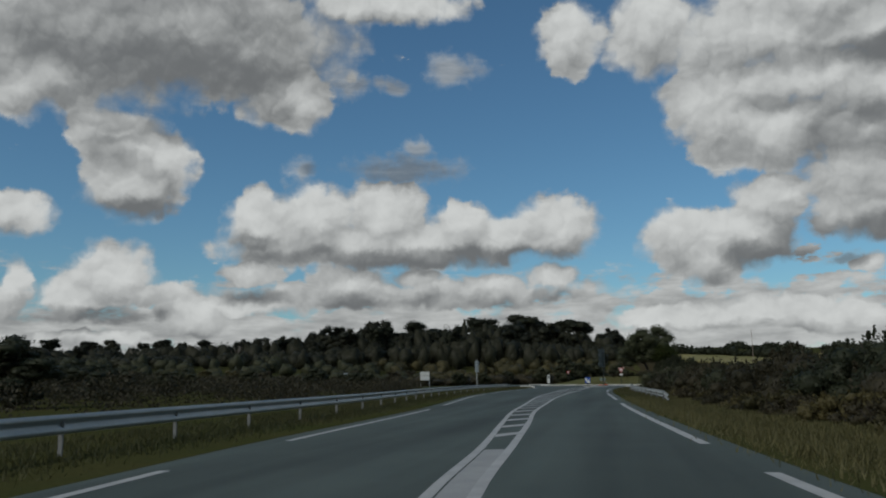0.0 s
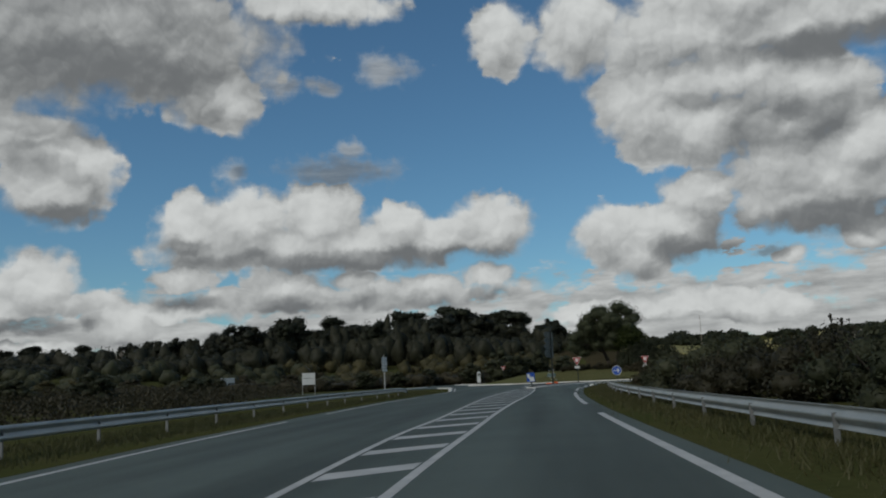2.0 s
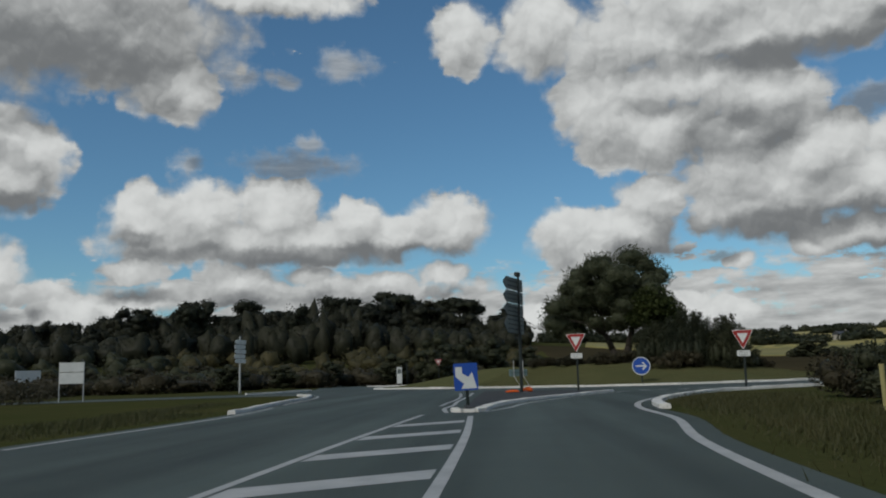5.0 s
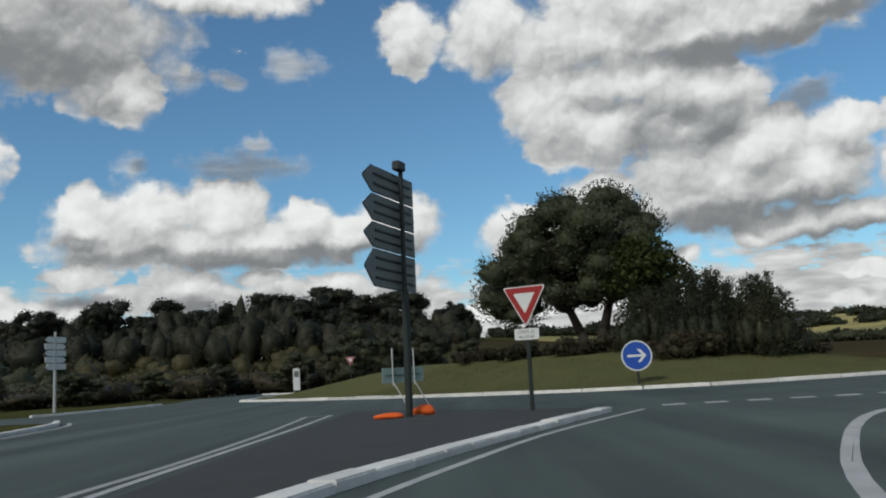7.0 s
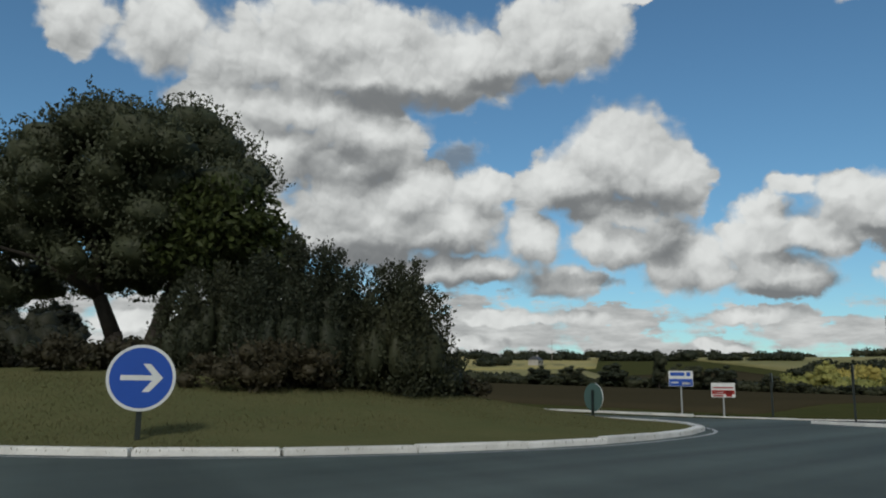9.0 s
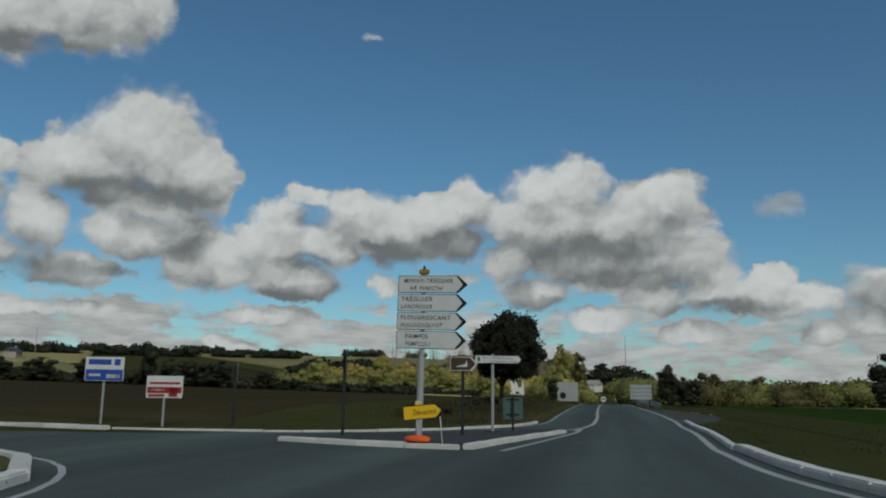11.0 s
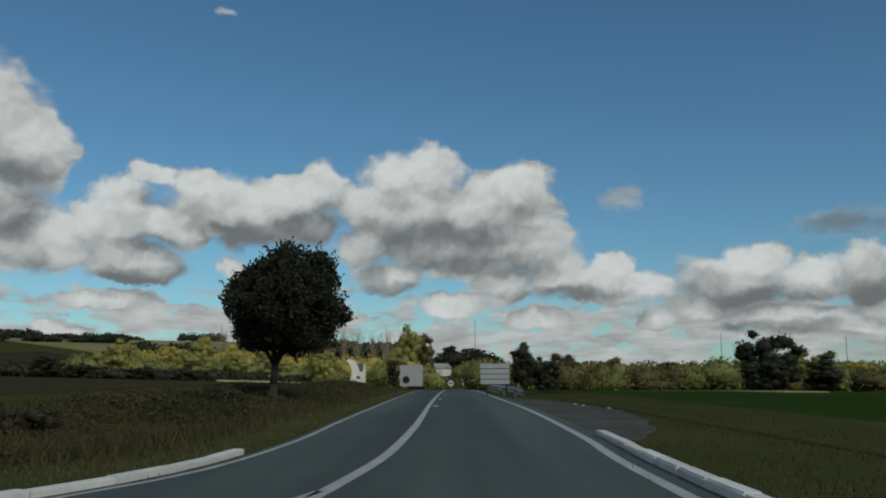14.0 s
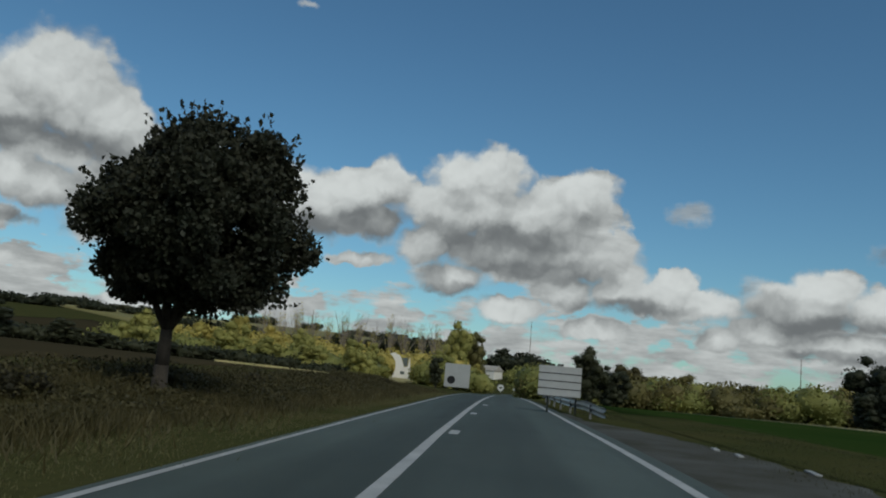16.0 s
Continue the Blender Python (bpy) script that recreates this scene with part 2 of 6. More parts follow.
    tint.data_type, tint.blend_type = "RGBA", "MULTIPLY"
    tint.inputs[0].default_value = 1.0
    tint.inputs[7].default_value = SKY_TINT
    L(sky.outputs[0], tint.inputs[6])
    mix = N("ShaderNodeMix")
    mix.data_type = "RGBA"
    L(veil, mix.inputs[0])
    L(tint.outputs[2], mix.inputs[6])
    L(tone.outputs[0], mix.inputs[7])
    bg, out = N("ShaderNodeBackground"), N("ShaderNodeOutputWorld")
    bg.inputs["Strength"].default_value = SKY_STRENGTH
    L(mix.outputs[2], bg.inputs["Color"])
    L(bg.outputs[0], out.inputs["Surface"])


SKY_STRENGTH = 0.1
CLOUD_DARK, CLOUD_LIGHT = 1.9, 7.5
SKY_TINT = (0.545, 0.80, 0.885, 1)
build_world()
sun = new("sun", bpy.data.lights.new("sun", "SUN"))
sun.data.energy, sun.data.angle, sun.data.color = 1.6, radians(12), (1.0, 0.95, 0.87)
sun.matrix_world = look((0, 0, 0), (-math.sin(radians(SUN_AZ)) * math.cos(radians(SUN_EL)), -math.cos(radians(SUN_AZ)) * math.cos(radians(SUN_EL)), -math.sin(radians(SUN_EL))))


# ---- materials ----
def material(name, colour, rough=0.8, metal=0.0, vary=0.25, scale=3.0, fine=40.0, bump=0.0, second=None, spread=0.5, per_object=0.0, spec=0.3):
    """A surface of two-scale noise: colour drifts towards 'second' (or darker), fine grain and bump on top."""
    m = bpy.data.materials.new(name)
    m.use_nodes = True
    nt = m.node_tree
    b = nt.nodes["Principled BSDF"]
    b.inputs["Roughness"].default_value, b.inputs["Metallic"].default_value = rough, metal
    b.inputs["Specular IOR Level"].default_value = spec
    geo = nt.nodes.new("ShaderNodeNewGeometry")

    def tex(s, d):
        n = nt.nodes.new("ShaderNodeTexNoise")
        n.inputs["Scale"].default_value, n.inputs["Detail"].default_value, n.inputs["Roughness"].default_value = s, d, 0.6
        nt.links.new(geo.outputs["Position"], n.inputs["Vector"])
        return n

    big, small = tex(scale, 4), tex(fine, 3)
    second = second or tuple(c * (1 - vary) for c in colour)
    ramp = nt.nodes.new("ShaderNodeMapRange")
    ramp.inputs["From Min"].default_value, ramp.inputs["From Max"].default_value = 0.5 - 0.35 * spread, 0.5 + 0.35 * spread
    nt.links.new(big.outputs["Fac"], ramp.inputs["Value"])
    mix = nt.nodes.new("ShaderNodeMix")
    mix.data_type = "RGBA"
    mix.inputs[6].default_value, mix.inputs[7].default_value = (*colour, 1), (*second, 1)
    nt.links.new(ramp.outputs[0], mix.inputs[0])
    hsv = nt.nodes.new("ShaderNodeHueSaturation")
    nt.links.new(mix.outputs[2], hsv.inputs["Color"])
    val = nt.nodes.new("ShaderNodeMapRange")
    val.inputs["To Min"].default_value, val.inputs["To Max"].default_value = 1 - vary, 1 + vary
    nt.links.new(small.outputs["Fac"], val.inputs["Value"])
    value = val.outputs[0]
    if per_object:
        info = nt.nodes.new("ShaderNodeObjectInfo")
        r = nt.nodes.new("ShaderNodeMapRange")
        r.inputs["To Min"].default_value, r.inputs["To Max"].default_value = 1 - per_object, 1 + per_object
        nt.links.new(info.outputs["Random"], r.inputs["Value"])
        mul = nt.nodes.new("ShaderNodeMath")
        mul.operation = "MULTIPLY"
        nt.links.new(value, mul.inputs[0]), nt.links.new(r.outputs[0], mul.inputs[1])
        value = mul.outputs[0]
    nt.links.new(value, hsv.inputs["Value"])
    nt.links.new(hsv.outputs[0], b.inputs["Base Color"])
    if bump:
        bp = nt.nodes.new("ShaderNodeBump")
        bp.inputs["Strength"].default_value, bp.inputs["Distance"].default_value = bump, 0.02
        nt.links.new(small.outputs["Fac"], bp.inputs["Height"])
        nt.links.new(bp.outputs[0], b.inputs["Normal"])
    return m


def leaf_material(name, colour, second, island=0.45):
    """Leaves: colour by leaf, by clump and by tree, some light passing through."""
    m = bpy.data.materials.new(name)
    m.use_nodes = True
    nt = m.node_tree
    b = nt.nodes["Principled BSDF"]
    b.inputs["Roughness"].default_value = 0.6
    b.inputs["Specular IOR Level"].default_value = 0.25
    geo, info = nt.nodes.new("ShaderNodeNewGeometry"), nt.nodes.new("ShaderNodeObjectInfo")
    n = nt.nodes.new("ShaderNodeTexNoise")
    n.inputs["Scale"].default_value, n.inputs["Detail"].default_value = 0.35, 2
    nt.links.new(geo.outputs["Position"], n.inputs["Vector"])
    add = nt.nodes.new("ShaderNodeMath")
    add.operation = "MULTIPLY_ADD"
    nt.links.new(geo.outputs["Random Per Island"], add.inputs[0])
    add.inputs[1].default_value = 0.3
    nt.links.new(n.outputs["Fac"], add.inputs[2])
    add2 = nt.nodes.new("ShaderNodeMath")
    add2.operation = "MULTIPLY_ADD"
    nt.links.new(info.outputs["Random"], add2.inputs[0])
    add2.inputs[1].default_value = 0.6
    nt.links.new(add.outputs[0], add2.inputs[2])
    r = nt.nodes.new("ShaderNodeMapRange")
    r.inputs["From Min"].default_value, r.inputs["From Max"].default_value = 0.45, 1.3
    nt.links.new(add2.outputs[0], r.inputs["Value"])
    mix = nt.nodes.new("ShaderNodeMix")
    mix.data_type = "RGBA"
    mix.inputs[6].default_value, mix.inputs[7].default_value = (*colour, 1), (*second, 1)
    nt.links.new(r.outputs[0], mix.inputs[0])
    nt.links.new(mix.outputs[2], b.inputs["Base Color"])
    tr = nt.nodes.new("ShaderNodeBsdfTranslucent")
    nt.links.new(mix.outputs[2], tr.inputs["Color"])
    ms = nt.nodes.new("ShaderNodeMixShader")
    ms.inputs[0].default_value = 0.25
    nt.links.new(b.outputs[0], ms.inputs[1]), nt.links.new(tr.outputs[0], ms.inputs[2])
    nt.links.new(ms.outputs[0], nt.nodes["Material Output"].inputs["Surface"])
    return m


def with_wheel_tracks(m, angles, amount):
    """Long faint dark bands in the running direction of a road."""
    nt = m.node_tree
    b = nt.nodes["Principled BSDF"]
    src = b.inputs["Base Color"].links[0].from_socket
    geo = nt.nodes.new("ShaderNodeNewGeometry")
    ways = []
    for angle in angles:
        mp, n = nt.nodes.new("ShaderNodeMapping"), nt.nodes.new("ShaderNodeTexNoise")
        mp.vector_type = "TEXTURE"
        mp.inputs["Rotation"].default_value = (0, 0, radians(angle))
        mp.inputs["Scale"].default_value = (1.3, 30, 1)
        n.inputs["Scale"].default_value, n.inputs["Detail"].default_value = 1.0, 3
        nt.links.new(geo.outputs["Position"], mp.inputs["Vector"])
        nt.links.new(mp.outputs[0], n.inputs["Vector"])
        ways.append(n.outputs["Fac"])
    sep, turn, both = nt.nodes.new("ShaderNodeSeparateXYZ"), nt.nodes.new("ShaderNodeMapRange"), nt.nodes.new("ShaderNodeMix")
    nt.links.new(geo.outputs["Position"], sep.inputs[0])
    nt.links.new(sep.outputs[0], turn.inputs["Value"])
    turn.inputs["From Min"].default_value, turn.inputs["From Max"].default_value = 28.0, 44.0
    nt.links.new(turn.outputs[0], both.inputs[0])
    nt.links.new(ways[0], both.inputs[2]), nt.links.new(ways[1], both.inputs[3])
    r = nt.nodes.new("ShaderNodeMapRange")
    r.inputs["From Min"].default_value, r.inputs["From Max"].default_value = 0.35, 0.65
    r.inputs["To Min"].default_value, r.inputs["To Max"].default_value = 1 - amount, 1 + amount * 0.5
    h = nt.nodes.new("ShaderNodeHueSaturation")
    nt.links.new(both.outputs[0], r.inputs["Value"])
    nt.links.new(r.outputs[0], h.inputs["Value"])
    nt.links.new(src, h.inputs["Color"])
    nt.links.new(h.outputs[0], b.inputs["Base Color"])
    return m


ASPHALT = material("asphalt", (0.078, 0.099, 0.090), 0.75, vary=0.22, scale=0.35, fine=55, bump=0.35, second=(0.057, 0.075, 0.069), spread=0.8, spec=0.2)
with_wheel_tracks(ASPHALT, (-11.5, -80.9), 0.34)
ASPHALT_DARK = material("island_asphalt", (0.040, 0.043, 0.042), 0.85, vary=0.25, scale=0.8, fine=45, bump=0.5, second=(0.05, 0.052, 0.054))
WHITE_LINE = material("road_paint", (0.46, 0.47, 0.46), 0.6, vary=0.2, scale=1.6, fine=30, bump=0.2, second=(0.27, 0.28, 0.28), spread=0.9)
WHITE_FADED = material("faded_road_paint", (0.36, 0.37, 0.36), 0.65, vary=0.2, scale=1.2, fine=30, bump=0.2, second=(0.24, 0.25, 0.25), spread=0.9)
KERB_PAINT = material("kerb_paint", (0.74, 0.74, 0.71), 0.6, vary=0.16, scale=1.8, fine=22, bump=0.3, second=(0.5, 0.5, 0.47), spread=0.9, per_object=0.1)
GRASS = material("grass_ground", (0.040, 0.052, 0.018), 0.95, vary=0.35, scale=0.22, fine=9, bump=0.8, second=(0.068, 0.064, 0.027), spread=0.8, spec=0.0)
LAWN = material("mown_grass", (0.080, 0.090, 0.040), 0.95, vary=0.25, scale=0.5, fine=14, bump=0.5, second=(0.108, 0.106, 0.050), spread=0.8, spec=0.0)
SOIL = material("field_soil", (0.042, 0.036, 0.021), 0.95, vary=0.25, scale=0.06, fine=4, bump=0.7, second=(0.053, 0.046, 0.027), spread=0.9, spec=0.0)
FIELD_GREEN = material("green_crop", (0.020, 0.043, 0.010), 0.95, vary=0.22, scale=0.07, fine=6, bump=0.5, second=(0.030, 0.052, 0.013), spec=0.0)
STUBBLE = material("stubble", (0.36, 0.29, 0.10), 0.95, vary=0.2, scale=0.03, fine=1.0, second=(0.26, 0.24, 0.09))
PASTURE = material("pasture", (0.15, 0.15, 0.05), 0.95, vary=0.2, scale=0.02, fine=1.0, second=(0.24, 0.21, 0.08))
DRY_GRASS = material("dry_grass", (0.40, 0.34, 0.17), 0.95, vary=0.25, scale=0.3, fine=6, second=(0.26, 0.25, 0.10))
GRAVEL = material("gravel_shoulder", (0.10, 0.106, 0.10), 0.9, vary=0.3, scale=0.5, fine=25, bump=0.6, second=(0.045, 0.043, 0.030), spread=0.6, spec=0.05)
BARK = material("bark", (0.06, 0.052, 0.042), 0.95, vary=0.35, scale=4, fine=25, bump=0.8)
TWIG = material("bare_twigs", (0.30, 0.26, 0.22), 0.9, vary=0.2, scale=1, fine=8)
GALV = material("galvanised_steel", (0.38, 0.41, 0.41), 0.45, metal=0.55, vary=0.1, scale=1.2, fine=14, second=(0.30, 0.33, 0.33))
RAIL_POST = material("darker_rail_post", (0.20, 0.21, 0.21), 0.6, metal=0.3, vary=0.15, scale=2, fine=14)
POLE_DARK = material("dark_green_paint", (0.018, 0.026, 0.024), 0.5, vary=0.2, scale=3, fine=20)
POLE_GREY = material("grey_pole", (0.42, 0.44, 0.44), 0.45, metal=0.3, vary=0.1, scale=2, fine=15)
SIGN_WHITE = material("sign_white", (0.62, 0.64, 0.63), 0.4, vary=0.06, scale=3, fine=20, second=(0.54, 0.57, 0.56))
SIGN_GREY = material("sign_back_grey", (0.13, 0.155, 0.15), 0.5, metal=0.1, vary=0.08, scale=3, fine=20, second=(0.11, 0.13, 0.125))
SIGN_TEAL = material("sign_back_teal", (0.075, 0.135, 0.125), 0.5, vary=0.08, scale=3, fine=20)
SIGN_PALE = material("pale_sign_back", (0.20, 0.29, 0.275), 0.5, vary=0.08, scale=3, fine=20)
SIGN_BLACK = material("sign_black", (0.014, 0.015, 0.016), 0.45, vary=0.1, scale=3, fine=20)
SIGN_RED = material("sign_red", (0.29, 0.024, 0.022), 0.4, vary=0.08, scale=3, fine=20)
SIGN_BLUE = material("sign_blue", (0.018, 0.075, 0.36), 0.4, vary=0.06, scale=3, fine=20)
SIGN_YELLOW = material("sign_yellow", (0.85, 0.53, 0.015), 0.45, vary=0.06, scale=3, fine=20)
SIGN_BROWN = material("sign_brown", (0.075, 0.045, 0.035), 0.5, vary=0.08, scale=3, fine=20)
ORANGE = material("orange_sandbag", (0.80, 0.13, 0.02), 0.7, vary=0.18, scale=5, fine=30, bump=0.4)
YELLOW_BOX = material("yellow_lamp_housing", (0.34, 0.21, 0.03), 0.5, vary=0.15, scale=6, fine=25)
STEEL_ROD = material("steel_rod", (0.55, 0.56, 0.55), 0.5, metal=0.3, vary=0.1, scale=4, fine=20)
WALL_WHITE = material("white_plaster", (0.80, 0.79, 0.74), 0.8, vary=0.06, scale=0.8, fine=6)
WALL_STONE = material("stone_wall", (0.40, 0.38, 0.34), 0.9, vary=0.2, scale=0.8, fine=4)
SLATE = material("slate_roof", (0.07, 0.075, 0.085), 0.6, vary=0.2, scale=1, fine=6)
WINDOW_DARK = material("dark_window", (0.02, 0.022, 0.025), 0.15, vary=0.1, scale=1, fine=5)
LEAF_OAK = leaf_material("evergreen_oak_leaves", (0.034, 0.043, 0.024), (0.068, 0.078, 0.042))
LEAF_YOUNG = leaf_material("oak_new_growth", (0.032, 0.046, 0.012), (0.062, 0.078, 0.02))
LEAF_DARK = leaf_material("dark_foliage", (0.024, 0.032, 0.019), (0.050, 0.055, 0.028))
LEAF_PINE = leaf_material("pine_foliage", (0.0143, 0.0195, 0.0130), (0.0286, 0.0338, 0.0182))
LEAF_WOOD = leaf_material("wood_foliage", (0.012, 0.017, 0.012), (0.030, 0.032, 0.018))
LEAF_ROUND = leaf_material("maple_leaves", (0.026, 0.032, 0.020), (0.054, 0.052, 0.030))
LEAF_SCRUB = leaf_material("scrub_leaves", (0.038, 0.038, 0.017), (0.088, 0.076, 0.030))
LEAF_HEDGE = leaf_material("hedge_leaves", (0.0221, 0.0234, 0.0130), (0.0494, 0.0429, 0.0234))
# lighter than the scrub leaves: sunlight on far hedges put into the colour
LEAF_OLIVE_SUN = leaf_material("sun_painted_olive_leaves", (0.070, 0.074, 0.026), (0.19, 0.165, 0.060))
LAWN_BLADE = leaf_material("mown_blades", (0.075, 0.082, 0.030), (0.135, 0.125, 0.055))
LEAF_BRAMBLE = leaf_material("bramble_leaves", (0.066, 0.072, 0.025), (0.14, 0.122, 0.055))
# autumn and green leaves, brightened: the far trees' sunlight is in these colours
LEAF_GOLD_SUN = leaf_material("sun_painted_autumn_leaves", (0.30, 0.275, 0.075), (0.52, 0.43, 0.12))
LEAF_GREEN_SUN = leaf_material("sun_painted_green_leaves", (0.17, 0.19, 0.055), (0.33, 0.32, 0.095))
GRASS_BLADE = leaf_material("grass_blades", (0.030, 0.045, 0.013), (0.078, 0.074, 0.030))


from mathutils import geometry


# ---- mesh helpers ----
def link(name, bm, mat, parent=None, label="", smooth=False):
    me = bpy.data.meshes.new(name)
    bm.normal_update()
    bm.to_mesh(me)
    bm.free()
    me.materials.append(mat)
    if smooth:
        me.shade_smooth()
    ob = new(name, me)
    if parent is not None:
        ob.parent = parent
    if label:
        ob["label"] = label
    return ob


def part(name, bm, mat, parent, label="", smooth=False):
    """One mesh under a thing or under a part."""
    return link(name, bm, mat, parent, label, smooth)


def thing(name, m, label, category, group="", kind=""):
    ob = new(name)
    ob.empty_display_size = 0.2
    ob.matrix_world = m
    return tagged(ob, label, category, group, kind)


def box(w, d, h, at=(0, 0, 0), bevel=0.0, bm=None):
    bm = bm or bmesh.new()
    r = bmesh.ops.create_cube(bm, size=1, matrix=Matrix.Translation(at) @ Matrix.Diagonal((w, d, h, 1)))
    if bevel:
        edges = {e for v in r["verts"] for e in v.link_edges}
        bmesh.ops.bevel(bm, geom=list(edges), offset=bevel, segments=2, affect="EDGES")
    return bm


def rod(a, b, r0, r1=None, seg=10, bm=None):
    """A tapered round bar from a to b."""
    bm = bm or bmesh.new()
    a, b = Vector(a), Vector(b)
    turn = (b - a).to_track_quat("Z", "Y").to_matrix().to_4x4()
    bmesh.ops.create_cone(bm, cap_ends=True, segments=seg, radius1=r0, radius2=r0 if r1 is None else r1, depth=(b - a).length,
                          matrix=Matrix.Translation((a + b) / 2) @ turn)
    return bm


def plate(outline, thick, y=0.0, bm=None, bevel=0.0):
    """A plate in the xz plane, its face at y, going back by thick. outline: x, z pairs."""
    bm = bm or bmesh.new()
    front = [bm.verts.new((x, y, z)) for x, z in outline]
    f = bm.faces.new(front)
    r = bmesh.ops.extrude_face_region(bm, geom=[f])
    bmesh.ops.translate(bm, verts=[v for v in r["geom"] if isinstance(v, bmesh.types.BMVert)], vec=(0, thick, 0))
    bmesh.ops.recalc_face_normals(bm, faces=bm.faces)
    return bm


def rounded(outline, r, n=4):
    """The outline with its corners rounded by r."""
    out = []
    k = len(outline)
    for i in range(k):
        p, a, b = Vector(outline[i]), Vector(outline[i - 1]), Vector(outline[(i + 1) % k])
        u, v = (a - p).normalized(), (b - p).normalized()
        half = u.angle(v) / 2
        t = min(r / math.tan(half), 0.45 * (a - p).length, 0.45 * (b - p).length)
        s, e = p + u * t, p + v * t
        for j in range(n + 1):
            q = j / n
            out.append(tuple((1 - q) ** 2 * s + 2 * q * (1 - q) * p + q * q * e))
    return out


def disc(r, n=40):
    return [(r * math.cos(2 * math.pi * i / n), r * math.sin(2 * math.pi * i / n)) for i in range(n)]


def moved(outline, x, z):
    return [(a + x, b + z) for a, b in outline]


def lettering(text, size, x, z, mat, parent, y=-0.004, italic=0.0, width=None, centre=False, bold=0.0):
    """Text as a thin mesh standing in the xz plane, facing -y."""
    c = bpy.data.curves.new("lettering", "FONT")
    c.body, c.size, c.shear, c.extrude, c.offset = text, size, italic, 0.001, bold
    c.space_character = 1.18
    c.align_x = "CENTER" if centre else "LEFT"
    tmp = bpy.data.objects.new("tmp", c)
    me = bpy.data.meshes.new_from_object(tmp)
    bpy.data.objects.remove(tmp)
    xs = [v.co.x for v in me.vertices]
    k = width / (max(xs) - min(xs)) if width else 1
    me.transform(Matrix.Translation((x, y, z)) @ Matrix.Rotation(radians(90), 4, "X") @ Matrix.Diagonal((k, 1, 1, 1)))
    me.materials.clear()
    me.materials.append(mat)
    me.name = "lettering"
    ob = new("lettering", me)
    ob.parent = parent
    return ob


def smooth_line(points, step=1.0):
    """Points along a smooth curve through the given ones."""
    pts = [Vector((*p, 0)) if len(p) == 2 else Vector(p) for p in points]
    pts = [2 * pts[0] - pts[1]] + pts + [2 * pts[-1] - pts[-2]]
    out = []
    for a, b, c, d in zip(pts, pts[1:], pts[2:], pts[3:]):
        n = max(1, int((c - b).length / step))
        ta, tc = (c - a) * 0.5, (d - b) * 0.5
        la, lc, lb = (b - a).length + 1e-6, (d - c).length + 1e-6, (c - b).length
        ta, tc = ta.normalized() * lb, tc.normalized() * lb
        for i in range(n):
            t = i / n
            out.append((2 * t**3 - 3 * t**2 + 1) * b + (t**3 - 2 * t**2 + t) * ta + (3 * t**2 - 2 * t**3) * c + (t**3 - t**2) * tc)
    out.append(pts[-2])
    return out


def shifted(line, side):
    """The line moved to its right by side metres."""
    out = []
    for i, p in enumerate(line):
        d = (line[min(i + 1, len(line) - 1)] - line[max(i - 1, 0)]).normalized()
        out.append(p + Vector((d.y, -d.x, 0)) * side)
    return out


def cut(line, a, b):
    """The stretch of a line from a to b metres along it."""
    out, s = [], 0.0
    for p, q in zip(line, line[1:]):
        n = (q - p).length
        if n > 1e-6:
            for t in sorted({0.0, max(0.0, min(1.0, (a - s) / n)), max(0.0, min(1.0, (b - s) / n)), 1.0}):
                if a - 1e-6 <= s + t * n <= b + 1e-6:
                    x = p.lerp(q, t)
                    if not out or (x - out[-1]).length > 1e-5:
                        out.append(x)
        s += n
    return out


def length_of(line):
    return sum((q - p).length for p, q in zip(line, line[1:]))


def at_y(line, y):
    """Metres along an approach line where it passes y."""
    s = 0.0
    for p, q in zip(line, line[1:]):
        if p.y <= y <= q.y:
            return s + (q - p).length * (y - p.y) / max(q.y - p.y, 1e-6)
        s += (q - p).length
    return s


def stripe(line, width, z, bm=None):
    """A flat painted stripe along a line."""
    bm = bm or bmesh.new()
    left, right = shifted(line, -width / 2), shifted(line, width / 2)
    a = [bm.verts.new((p.x, p.y, z + dip(p.x))) for p in left]
    b = [bm.verts.new((p.x, p.y, z + dip(p.x))) for p in right]
    for i in range(len(line) - 1):
        bm.faces.new((b[i], b[i + 1], a[i + 1], a[i]))
    return bm


def smoothstep(a, b, x):
    t = max(0.0, min(1.0, (x - a) / (b - a)))
    return t * t * (3 - 2 * t)


def dip(x):
    """The land falls a little towards the far end of the exit road."""
    return -1.5 * smoothstep(108, 215, x)


def ground_z(x, y):
    """The lie of the land: flat by the roads, a rising field north of the exit road, hills far off."""
    z = dip(x)
    r, az = math.hypot(x - 40, y - 130), math.degrees(math.atan2(x - 40, y - 130))
    north = y - (138.5 + 0.158 * max(x - 73, -15))
    if x > 55 and north > 4:
        z += 0.02 * min(north - 4, 150) * smoothstep(55, 70, x)
    if x > 62:
        z += 0.35 * smoothstep(2.0, 4.5, north) * smoothstep(64, 74, x)
    z += 7.5 * math.exp(-((x - 368) ** 2 + (y - 184) ** 2) / 2600)
    hill = smoothstep(170, 620, r) * smoothstep(-4, 22, az) * (1 - smoothstep(70, 84, az))
    z += 22 * hill
    z += 7 * smoothstep(260, 700, r) * smoothstep(70, 90, az) * (1 - smoothstep(150, 180, az))
    z += 9 * smoothstep(110, 250, r) * (1 - smoothstep(0, 26, abs(az + 36) - 40))
    return z


